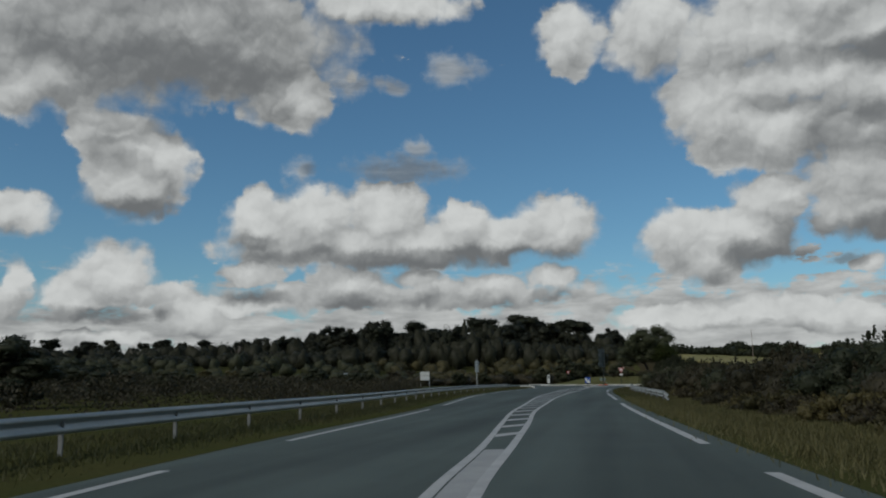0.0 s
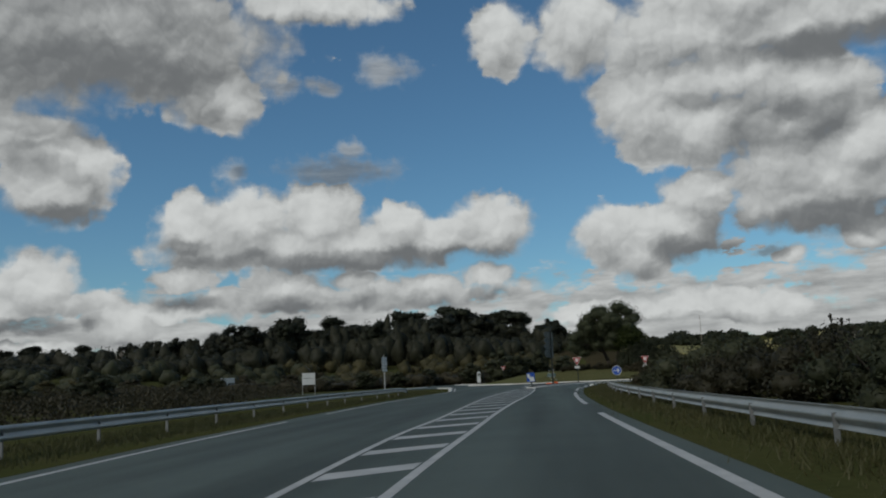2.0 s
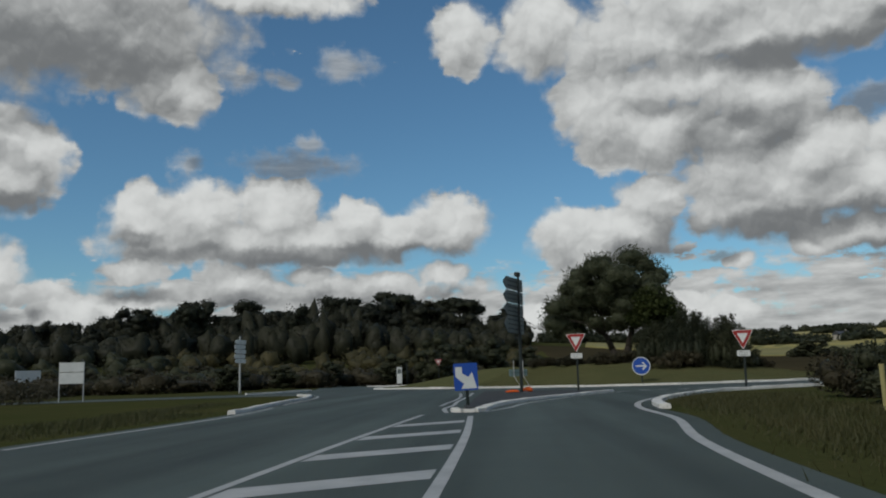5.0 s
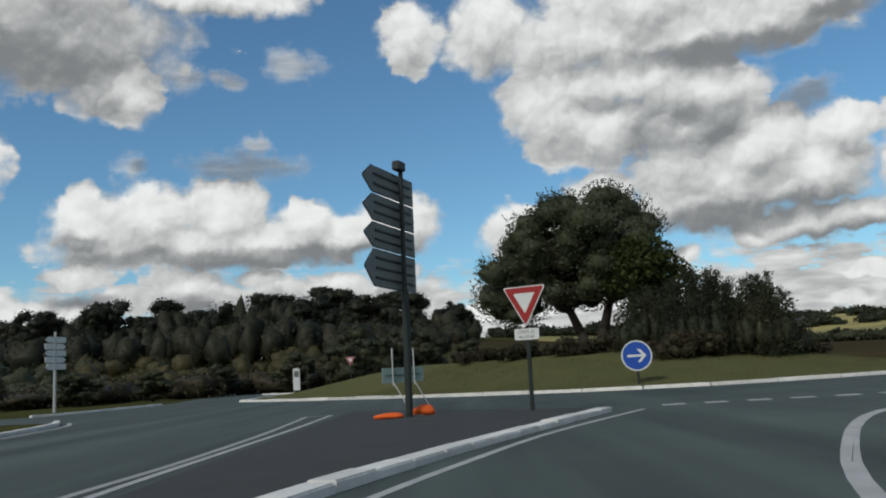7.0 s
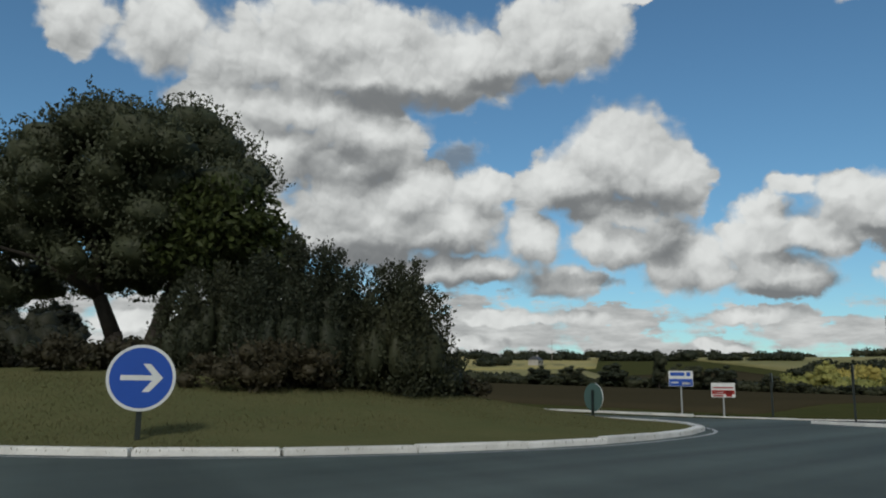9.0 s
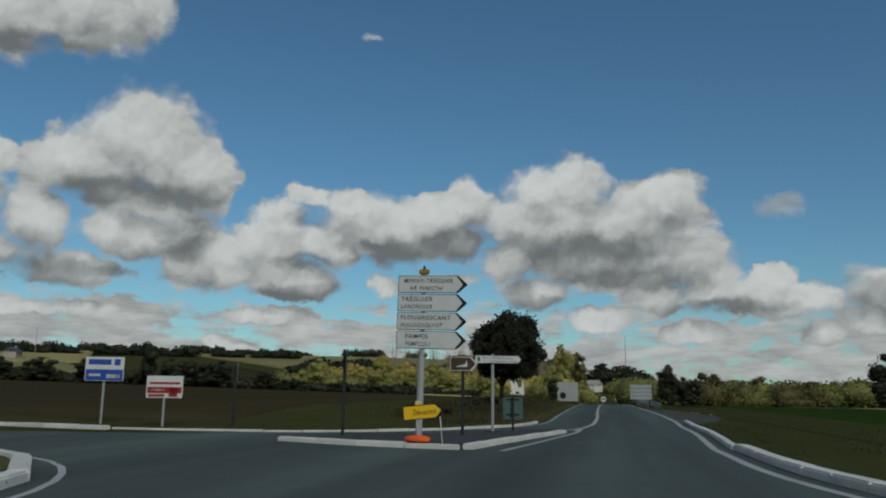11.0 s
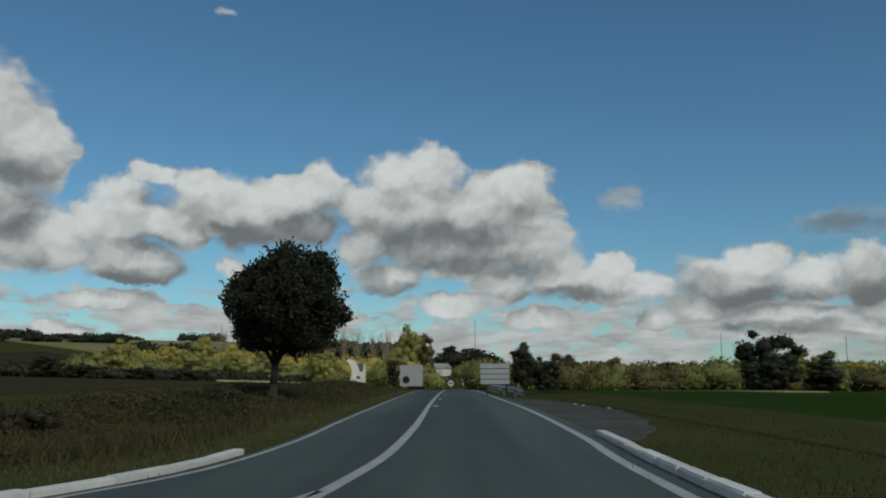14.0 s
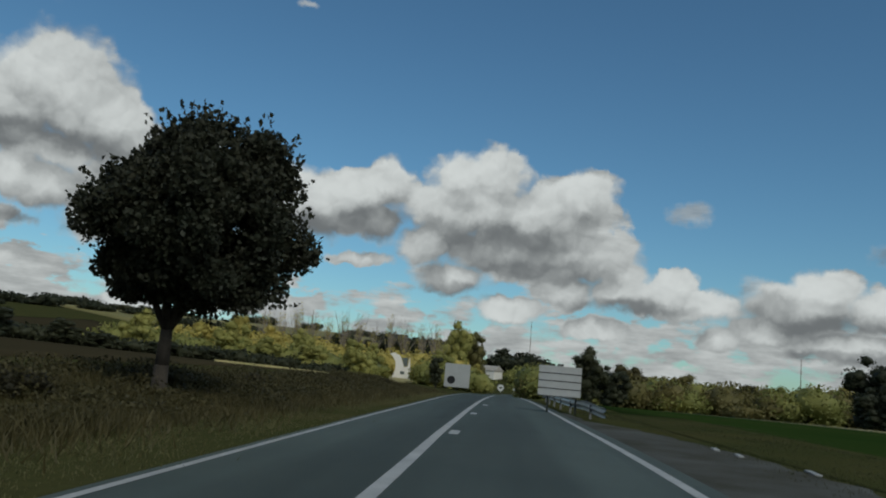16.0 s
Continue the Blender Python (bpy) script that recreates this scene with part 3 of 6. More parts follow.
# ---- plan of the roads ----
edge_right = smooth_line([(-1.8, -60), (1.7, -10), (3.4, 7.4), (4.8, 17.9), (6.9, 32), (9.4, 46.8), (12.3, 63.7), (15.7, 80.8), (18.6, 93), (20.4, 99.9),
                          (22.2, 105), (23.2, 109.5), (24.45, 113), (26.1, 116.0), (28.0, 118.6), (29.5, 120.4), (31.0, 121.8), (33, 122.8)])
edge_left = smooth_line([(-10, -60), (-5.6, -10), (-3.9, 8), (-3.1, 15.6), (-0.9, 31.4), (0.4, 45), (1.6, 57.8), (3.0, 67.6), (4.5, 77), (6.5, 88.4),
                         (8.3, 96.2), (9.8, 104), (12.2, 114.7), (13.2, 126.6), (13.9, 134), (13.9, 140.5), (13.0, 144.5)])
hatch_left = smooth_line([(-4.2, -60), (-2.0, -10), (-0.25, 7.8), (0.5, 13.5), (1.35, 21.3), (2.15, 28.4), (3.45, 37.4), (5.0, 48.5), (6.36, 57.2), (7.75, 64.2), (9.6, 74.5), (11.9, 86.5),
                          (15.2, 101), (17.7, 111)])
hatch_right = smooth_line([(-3.4, -60), (-1.5, -10), (0.2, 7.7), (0.98, 13.4), (1.95, 20.6), (2.9, 28.2), (4.4, 37.4), (6.2, 48.3), (8.3, 59), (9.8, 66.5), (11.4, 74),
                           (13.2, 82), (15.3, 91.6), (17.4, 102), (18.7, 109.5)])
ring_right = smooth_line([(33, 122.8), (40, 125.1), (48, 127.6), (54, 129.9), (59.5, 131.0)])
exit_right = smooth_line([(59.5, 131.0), (66, 131.7), (70.7, 132.4), (74.2, 132.8), (82.5, 134.0), (88, 134.9), (96.4, 136.4), (130, 142.3), (245, 160.8)])
exit_left = smooth_line([(59.0, 146), (60.0, 142.4), (61.6, 139.9), (64.1, 138.2), (67.9, 137.05), (72.0, 137.25), (78, 138.25), (84, 139.25), (94.5, 140.95), (130, 146.5), (245, 164.8)])
exit_centre = smooth_line([(65.6, 135.05), (69.2, 135.25), (71.3, 135.45), (76.5, 136.2), (80, 136.76), (84, 137.42), (88.1, 138.1), (104.3, 140.65), (130, 144.5), (245, 162.8)])
island_edge = smooth_line([(18.4, 163), (20.9, 157.5), (24.6, 150.8), (28.9, 143.5), (31.8, 139.8), (34.8, 137.3), (38.2, 136.2), (42, 136.0), (46, 136.9),
                           (49.4, 138.5), (51.6, 141.2), (52.6, 147), (51.5, 157), (46.5, 167.5), (38, 174.5), (28, 175), (20.5, 170.5), (18.4, 163)], 0.8)

right_side = shifted(edge_right, 0.45) + shifted(ring_right, 0.45)[1:] + shifted(exit_right, 0.35)[1:]
left_side = shifted(edge_left, -0.5)
west_south = smooth_line([(13.0, 144.8), (8, 148), (0, 150), (-60, 156)])[1:]
west_north = smooth_line([(-60, 164), (-8, 161), (4, 158.8), (9, 160.3), (11.2, 166), (12.4, 171.5), (12.6, 180), (12, 230), (10, 330)])
north_east = smooth_line([(18, 330), (18.4, 230), (18.6, 193), (20.5, 186.5), (27, 183.5), (38, 183.5), (48, 179.5), (55, 170.5), (58.6, 158), (59.0, 146)])
outline = right_side + list(reversed(shifted(exit_left, -0.14)[1:])) + list(reversed(north_east[:-1])) + list(reversed(west_north)) + list(reversed(west_south)) + list(reversed(left_side))
bm = bmesh.new()
flat = geometry.delaunay_2d_cdt([Vector((p.x, p.y)) for p in outline], [], [list(range(len(outline)))], 1, 1e-4)
flat_verts = [bm.verts.new((p.x, p.y, dip(p.x))) for p in flat[0]]
for tri in flat[2]:
    f = bm.faces.new([flat_verts[i] for i in tri])
    f.normal_update()
    if f.normal.z < 0:
        f.normal_flip()
road = tagged(link("road", bm, ASPHALT), "worn blue-grey asphalt road and roundabout carriageway", "road", kind="structure")

# ground: one sheet to the horizon, finer near the roads
bm = bmesh.new()
rings = [0.0] + [4.0 * 1.075**i for i in range(98)]
spokes = 150
grid = []
for r in rings:
    row = []
    for k in range(spokes if r else 1):
        a = 2 * math.pi * k / spokes
        x, y = 40 + r * math.sin(a), 130 + r * math.cos(a)
        row.append(bm.verts.new((x, y, ground_z(x, y) - 0.012)))
    grid.append(row)
for i in range(len(rings) - 1):
    for k in range(spokes):
        o0, o1 = grid[i + 1][k], grid[i + 1][(k + 1) % spokes]
        if i == 0:
            bm.faces.new((grid[0][0], o1, o0))
        else:
            bm.faces.new((grid[i][k], grid[i][(k + 1) % spokes], o1, o0))
tagged(link("ground", bm, GRASS, smooth=True), "rough autumn grass over open country", "ground", kind="structure")


def patch(name, corners, n, mat, lift, label):
    """A field: four corners, laid on the land."""
    bm = bmesh.new()
    a, b, c, d = (Vector(p) for p in corners)
    vs = []
    for i in range(n + 1):
        for j in range(n + 1):
            p = a.lerp(b, i / n).lerp(d.lerp(c, i / n), j / n)
            vs.append(bm.verts.new((p.x, p.y, ground_z(p.x, p.y) + lift)))
    for i in range(n):
        for j in range(n):
            k = i * (n + 1) + j
            bm.faces.new((vs[k], vs[k + n + 1], vs[k + n + 2], vs[k + 1]))
    rim = [i * (n + 1) for i in range(n)] + [n * (n + 1) + j for j in range(n)] + [(n - i) * (n + 1) + n for i in range(n)] + [n - j for j in range(n)]
    low = [bm.verts.new(vs[k].co - Vector((0, 0, abs(lift) + 0.06))) for k in rim]
    for i in range(len(rim)):
        j = (i + 1) % len(rim)
        bm.faces.new((vs[rim[i]], vs[rim[j]], low[j], low[i]))
    bmesh.ops.recalc_face_normals(bm, faces=bm.faces)
    return tagged(link(name, bm, mat, smooth=True), label, "field", kind="structure")


patch("brown_field", [(63, 146), (64, 330), (330, 330), (230, 178)], 40, SOIL, 0.06, "dark brown ploughed field on gently rising ground")
patch("green_field", [(69, 128.5), (250, 157), (250, 60), (60, 60)], 24, FIELD_GREEN, -0.008, "deep green crop field")
patch("green_verge", [(56, 126), (112, 136.5), (112, 132.5), (60, 122)], 14, GRASS, -0.004, "brown-green mown verge")
bm = bmesh.new()
layby_out = []
for k in range(40):
    q = k / 39
    p = cut(shifted(exit_right, 0.3), 14.5 + 30 * q, 14.7 + 30 * q)[0]
    n = noise.noise(Vector((k * 0.7, 3, 1))) * 0.35
    s = 2.6 * math.sin(math.pi * min(1.0, q * 1.15 + 0.02)) ** 0.6 if q < 0.85 else 0.4
    layby_out.append(p + Vector((0.17, -0.985, 0)) * max(0.15, s + n))
inner = [cut(shifted(exit_right, 0.3), 14.5 + 30 * k / 39, 14.7 + 30 * k / 39)[0] for k in range(40)]
strips = []
for q, z in ((0.0, -0.003), (0.12, 0.005), (0.5, 0.012), (0.9, 0.004), (1.0, -0.03)):
    strips.append([bm.verts.new((*a.lerp(b, q).xy, z + dip(a.x))) for a, b in zip(inner, layby_out)])
for ra, rb in zip(strips, strips[1:]):
    for k in range(39):
        bm.faces.new((rb[k], rb[k + 1], ra[k + 1], ra[k]))
tagged(link("gravel_layby", bm, GRAVEL), "patchy grey gravel lay-by with a ragged edge beside the road", "lay-by", kind="structure")
patch("dry_strip", [(120, 119), (250, 149), (250, 144), (120, 116)], 16, DRY_GRASS, 0.05, "pale strip of dry grass at a field edge")
patch("dry_strip", [(125, 163.5), (240, 186), (240, 179), (125, 159.5)], 16, DRY_GRASS, 0.2, "pale strip of dry grass at a field edge")
patch("stubble_field", [(170, 420), (330, 640), (560, 620), (300, 380)], 20, STUBBLE, 0.3, "golden stubble field on a hillside")
patch("pasture_field", [(330, 300), (520, 560), (900, 420), (560, 230)], 20, PASTURE, 0.3, "olive pasture on a hillside")
patch("pasture_field", [(90, 330), (150, 520), (320, 420), (230, 300)], 20, PASTURE, 0.3, "olive pasture on a hillside")

# ---- road markings ----
MARK = 0.004


def marking(name, line, width, label="worn white road line", z=MARK):
    return tagged(link(name, stripe(line, width, z), WHITE_LINE), label, "road marking", kind="structure")


for y0, y1 in ((-22, -2), (4, 9.4), (13.5, 36), (42.4, 62.3), (69, 88), (92, 122.5)):
    marking("edge_line", cut(edge_right, at_y(edge_right, y0), at_y(edge_right, y1)), 0.18)
for y0, y1 in ((-30, -6), (1, 10.5), (15.6, 32), (37, 67), (72.5, 96.5), (103.8, 121), (124, 144)):
    marking("edge_line", cut(edge_left, at_y(edge_left, y0), at_y(edge_left, y1)), 0.16)
marking("lane_line", cut(hatch_left, 20, at_y(hatch_left, 110.5)), 0.13)
marking("lane_line", cut(hatch_right, 20, at_y(hatch_right, 109)), 0.14)
bm = bmesh.new()
fill_a = [cut(hatch_left, at_y(hatch_left, y), at_y(hatch_left, y) + 0.5)[0] for y in range(-24, 14)]
fill_b = [cut(hatch_right, at_y(hatch_right, y), at_y(hatch_right, y) + 0.5)[0] for y in range(-24, 14)]
fa, fb = [bm.verts.new((p.x + 0.09, p.y, MARK - 0.001)) for p in fill_a], [bm.verts.new((p.x - 0.06, p.y, MARK - 0.001)) for p in fill_b]
for k in range(len(fa) - 1):
    bm.faces.new((fb[k], fb[k + 1], fa[k + 1], fa[k]))
tagged(link("lane_fill", bm, WHITE_FADED), "broad faded white band between two lane lines", "road marking", kind="structure")
for k in range(30):
    y = 15.7 + 3.1 * k
    a0, b0 = cut(hatch_left, at_y(hatch_left, y), at_y(hatch_left, y) + 0.8), cut(hatch_right, at_y(hatch_right, y + 0.9), at_y(hatch_right, y + 0.9) + 0.8)
    if len(a0) < 2 or len(b0) < 2:
        continue
    p, q, r, s = a0[0], a0[-1], b0[-1], b0[0]
    u = (s - p).normalized() * 0.14
    bm = bmesh.new()
    bm.faces.new([bm.verts.new((v.x, v.y, MARK)) for v in (p + u, s - u, r - u, q + u)])
    tagged(link("hatch_bar", bm, WHITE_LINE), "slanting white hatch bar", "road marking", kind="structure")

# give-way dashes at the entry
for k in range(7):
    a, b = Vector((29.95, 127.5, 0)), Vector((34.6, 125.85, 0))
    d = (b - a).normalized()
    p = a + d * (0.93 * k)
    marking("give_way_dash", [p, p + d * 0.5], 0.52, "white give-way dash")
splitter_line = smooth_line([(19.3, 110.9), (20.4, 112.9), (21.2, 115), (22.2, 117), (23.7, 119.5), (25.7, 122.5), (29.1, 126.6)], 0.5)
marking("island_line", splitter_line, 0.13)
left_lines = smooth_line([(18.3, 111.2), (18.6, 114), (19.2, 116.4), (19.8, 119.7), (20.7, 123.9), (21.8, 129.1), (22.8, 134.4)], 0.5)
marking("island_line", left_lines, 0.14)
outer = smooth_line([(18.75, 116.2), (19.4, 119.3), (20.05, 122.0), (20.6, 124.8), (21.1, 127.6), (21.6, 131), (22.05, 134.3)], 0.5)
tagged(link("island_line", stripe(outer, 0.15, MARK), WHITE_FADED), "faded second line round the splitter island", "road marking", kind="structure")
marking("island_line", [outer[-1], left_lines[-1]], 0.14)
ring_line = shifted(island_edge, 0.42)
marking("island_line", cut(ring_line, 18, 52), 0.1)
marking("edge_line", shifted(ring_right, -0.0), 0.16)
marking("edge_line", cut(exit_right, 0, 110), 0.15)
marking("edge_line", cut(exit_left, 11, 110), 0.085)
marking("centre_line", cut(exit_centre, 0, 110), 0.15)
marking("island_line", smooth_line([(57.0, 134.75), (61.1, 134.75), (64.5, 134.8), (66.5, 135.0)], 0.5), 0.12)
marking("island_line", smooth_line([(64.6, 135.25), (65.6, 135.35), (67.5, 135.2)], 0.4), 0.1)
for x, y in ((88.1, 137.86), (96.4, 139.15), (104.5, 140.3)):
    bm = stripe([Vector((x - 0.5, y - 0.08, 0)), Vector((x + 0.5, y + 0.08, 0))], 0.18, MARK)
    tagged(link("lane_mark", bm, WHITE_LINE), "short white lane mark", "road marking", kind="structure")
for x, y in ((90.8, 133.1), (89.6, 132.8), (87.2, 132.0)):
    tagged(link("stone_slab", box(0.8, 0.12, 0.03, (x, y, 0.012), 0.01), WHITE_FADED), "small pale slab lying in the gravel lay-by", "stone")

# ---- splitter islands ----
def island(name, line_a, line_b, height, label):
    """A low paved island between two lines."""
    bm = bmesh.new()
    loop = line_a + list(reversed(line_b))
    f = bm.faces.new([bm.verts.new((p.x, p.y, height)) for p in loop])
    r = bmesh.ops.extrude_face_region(bm, geom=[f])
    bmesh.ops.translate(bm, verts=[v for v in r["geom"] if isinstance(v, bmesh.types.BMVert)], vec=(0, 0, -height - 0.01))
    bmesh.ops.recalc_face_normals(bm, faces=bm.faces)
    return tagged(link(name, bm, ASPHALT_DARK), label, "traffic island", kind="structure")


entry_kerb = smooth_line([(19.35, 111.3), (20.1, 113.8), (20.75, 115.4), (21.6, 117.1), (22.5, 118.6), (24.1, 121), (26.1, 123.7), (28.3, 126.6)], 0.4)
island("entry_island", shifted(entry_kerb, -0.24), cut(shifted(left_lines, 0.6), 1.5, 40), 0.09, "dark asphalt splitter island at the roundabout entry")
exit_kerb = smooth_line([(57.05, 135.45), (58.9, 135.4), (60.9, 135.3), (62.6, 135.2), (64.3, 135.1)], 0.4)
exit_front = smooth_line([(57.6, 139.9), (57.25, 138.6), (57.0, 137.2), (57.0, 135.6)], 0.4)
exit_back = smooth_line([(57.6, 139.9), (58.6, 138.9), (60.4, 137.5), (62.4, 136.5), (64.3, 135.3)], 0.4)
island("exit_island", shifted(exit_kerb, -0.14), exit_back, 0.11, "dark asphalt splitter island at the roundabout exit")

# ---- central island ----
centre = Vector((36.5, 155, 0))
bm = bmesh.new()
rows = []
steps = 22
for i in range(steps + 1):
    k = 1 - i / steps
    row = []
    for p in shifted(island_edge[:-1], -0.2):
        q = centre.lerp(p, k)
        z = 0.1 + 1.45 * smoothstep(0.0, 0.62, 1 - k) + 0.05 * noise.noise(Vector((q.x * 0.3, q.y * 0.3, 0)))
        row.append(bm.verts.new((q.x, q.y, z)) if i < steps else None)
    rows.append(row)
top = bm.verts.new((centre.x, centre.y, 1.55))
m = len(rows[0])
for i in range(steps - 1):
    for k in range(m):
        bm.faces.new((rows[i][k], rows[i][(k + 1) % m], rows[i + 1][(k + 1) % m], rows[i + 1][k]))
for k in range(m):
    bm.faces.new((rows[steps - 1][k], rows[steps - 1][(k + 1) % m], top))
bmesh.ops.recalc_face_normals(bm, faces=bm.faces)
tagged(link("roundabout_island", bm, LAWN, smooth=True), "domed grassy central island of the roundabout", "traffic island", kind="structure")


def mound_z(x, y):
    d = Vector((x, y, 0)) - centre
    best = 1.0
    for p in island_edge:
        e = p - centre
        if e.normalized().dot(d.normalized() if d.length > 1e-3 else e.normalized()) > 0.995:
            best = min(best, d.length / e.length)
            break
    return 0.1 + 1.45 * smoothstep(0.0, 0.62, 1 - best)


# ---- guard rails ----
def guard_rail(line, label, top=0.62):
    """Corrugated steel beam on posts, all along a line."""
    root = thing("guard_rail", Matrix.Identity(4), label, "guard rail", "guard rails by the road")
    profile = [(0.0, 0.0), (0.04, -0.03), (0.04, -0.09), (-0.02, -0.13), (-0.02, -0.18), (0.04, -0.22), (0.04, -0.28), (0.0, -0.31)]
    bm = bmesh.new()
    rows = []
    n = len(line)
    for i, p in enumerate(line):
        d = (line[min(i + 1, n - 1)] - line[max(i - 1, 0)]).normalized()
        side = Vector((d.y, -d.x, 0))
        e = min(i, n - 1 - i)
        drop = 0.12 * (1 - smoothstep(0, 3, e))
        rows.append([[bm.verts.new((p.x + side.x * (u + t), p.y + side.y * (u + t), top - drop + v)) for u, v in profile] for t in (0, 0.012)])
    for r, s in zip(rows, rows[1:]):
        for k in range(len(profile) - 1):
            bm.faces.new((r[0][k], r[0][k + 1], s[0][k + 1], s[0][k]))
            bm.faces.new((r[1][k + 1], r[1][k], s[1][k], s[1][k + 1]))
        bm.faces.new((r[0][0], s[0][0], s[1][0], r[1][0]))
    bmesh.ops.recalc_face_normals(bm, faces=bm.faces)
    part("beam", bm, GALV, root, smooth=True)
    post = None
    for k in range(int(length_of(line) / 4)):
        p = cut(line, 2 + 4 * k, 2.3 + 4 * k)
        if len(p) < 2:
            continue
        d = (p[-1] - p[0]).normalized()
        if post is None:
            post = box(0.035, 0.08, top - 0.06, (0, 0, (top - 0.06) / 2 - 0.04), 0.006)
            post = part("post", post, RAIL_POST, root)
            ob = post
        else:
            ob = new("post", post.data)
            ob.parent = root
        ob.matrix_local = Matrix.Translation((p[0].x, p[0].y, 0)) @ Matrix.Rotation(math.atan2(d.y, d.x), 4, "Z")
    return root


guard_rail(cut(shifted(edge_left, -2.8), at_y(edge_left, -45), at_y(edge_left, 107)), "galvanised steel guard rail along the grass verge", 0.64)
guard_rail(cut(shifted(edge_right, 2.1), at_y(edge_right, 37), at_y(edge_right, 96.5)), "galvanised steel guard rail in front of the hedge", 0.52)
guard_rail(smooth_line([(99, 135.6), (104, 136.9), (110, 138.0), (125, 140.4)]), "short galvanised guard rail by the exit road", 0.55)


# ---- signs ----
def facing(x, y, z, nx, ny):
    """A pose whose -y axis points along (nx, ny): the side that is read."""
    return Matrix.Translation((x, y, z)) @ Matrix.Rotation(math.atan2(ny, nx) + math.pi / 2, 4, "Z")


def give_way(m, tip, side, label, foot=0.06, plate_text=True, lean=0.0):
    """Red and white triangle, point down, over a small plate, on a dark post."""
    root = thing("give_way_sign", m @ Matrix.Rotation(radians(lean), 4, "Y"), label, "road sign", "give-way signs at the roundabout")
    h = side * 0.866
    tri = [(-side / 2, tip + h), (0, tip), (side / 2, tip + h)]
    cx, cz = 0, tip + h * 2 / 3

    def scaled(k):
        return [(cx + (x - cx) * k, cz + (z - cz) * k) for x, z in tri]

    part("backing", plate(rounded(tri, 0.045), 0.025), SIGN_WHITE, root, "white-rimmed triangular plate")
    part("border", plate(rounded(scaled(0.93), 0.035), 0.006, -0.004), SIGN_RED, root, "red triangular border")
    part("centre_panel", plate(rounded(scaled(0.50), 0.02), 0.006, -0.008), SIGN_WHITE, root)
    if plate_text:
        sub = part("caption_plate", plate(rounded([(-0.30, tip - 0.28), (0.30, tip - 0.28), (0.30, tip - 0.03), (-0.30, tip - 0.03)], 0.04), 0.02), SIGN_WHITE, root)
        lettering("CÉDEZ LE", 0.082, 0, tip - 0.128, SIGN_BLACK, sub, centre=True)
        lettering("PASSAGE", 0.082, 0, tip - 0.24, SIGN_BLACK, sub, centre=True)
    bm = box(0.09, 0.05, tip + h * 0.8 - foot + 0.1, (0, 0.055, (tip + h * 0.8 + foot - 0.1) / 2), 0.008)
    part("post", bm, POLE_DARK, root)
    return root


give_way(facing(26.87, 127.5, 0, -0.67, -0.74), 1.92, 1.06, "red and white give-way sign on the splitter island", lean=0.6)
give_way(facing(32.8, 122.3, 0, -0.80, -0.60), 1.70, 0.99, "red and white give-way sign on a dark post by the kerb", -0.05, lean=1.5)
give_way(facing(26.7, 183.2, 0, -0.15, -1.0), 2.2, 0.9, "distant give-way sign across the roundabout", -0.05, plate_text=False)


def round_arrow_sign(x, y, z, r, nx, ny, label):
    base = mound_z(x, y)
    root = thing("blue_arrow_sign", facing(x, y, base, nx, ny), label, "road sign", "blue arrow signs on the roundabout")
    c = z - base
    part("backing", plate(moved(disc(r), 0, c), 0.03), SIGN_WHITE, root, "white-rimmed round plate")
    part("face", plate(moved(disc(r * 0.91), 0, c), 0.006, -0.004), SIGN_BLUE, root, "blue round face")
    s = r * 0.9
    arrow = [(-0.66 * s, -0.085 * s), (0.36 * s, -0.085 * s), (0.04 * s, -0.47 * s), (0.28 * s, -0.47 * s), (0.70 * s, 0.0), (0.28 * s, 0.47 * s), (0.04 * s, 0.47 * s), (0.36 * s, 0.085 * s), (-0.66 * s, 0.085 * s)]
    part("arrow", plate(moved(arrow, 0, c), 0.006, -0.008), SIGN_WHITE, root, "white arrow")
    part("post", box(0.09, 0.06, c + r * 0.5 + 0.2, (0, 0.06, (c + r * 0.5 - 0.2) / 2), 0.008), POLE_DARK, root)
    return root


round_arrow_sign(34.52, 138.95, 1.22, 0.575, -0.34, -0.94, "round blue sign with a white arrow on the roundabout grass")
root = round_arrow_sign(49.9, 142.9, 0.85, 0.45, 0.97, -0.1, "round blue arrow sign seen from behind on the roundabout")
part("back", plate(moved(disc(0.45), 0, 0.85 - mound_z(49.9, 142.9)), 0.006, 0.031), SIGN_TEAL, root, "grey-green sign back")

# keep-right sign on the nose of the entry island
root = thing("keep_right_sign", facing(19.29, 113.8, 0.06, -0.02, -1.0) @ Matrix.Rotation(radians(-1.5), 4, "Y"), "square blue sign with white arrow on the island nose", "road sign")
sq = [(-0.37, 0.48), (0.37, 0.48), (0.37, 1.31), (-0.37, 1.31)]
part("panel", plate(rounded(sq, 0.05), 0.03), SIGN_BLUE, root, "blue square plate")
arrow = [(-0.32, 1.20), (-0.11, 1.20), (-0.11, 1.00), (0.08, 0.88), (0.20, 1.03), (0.33, 0.53), (-0.16, 0.53), (-0.07, 0.68), (-0.32, 0.90)]
part("arrow", plate(arrow, 0.006, -0.005), SIGN_WHITE, root, "white diagonal arrow")
part("post", box(0.10, 0.07, 1.1, (0.02, 0.07, 0.5), 0.01), POLE_DARK, root)


def arrow_panel(x0, x1, z0, z1, point, flip):
    """Outline of a direction panel with a pointed end at x1 (or x0 when flipped)."""
    mid = (z0 + z1) / 2
    o = [(x0, z0), (x1 - point, z0), (x1, mid), (x1 - point, z1), (x0, z1)]
    return [(x0 + x1 - x, z) for x, z in reversed(o)] if flip else o


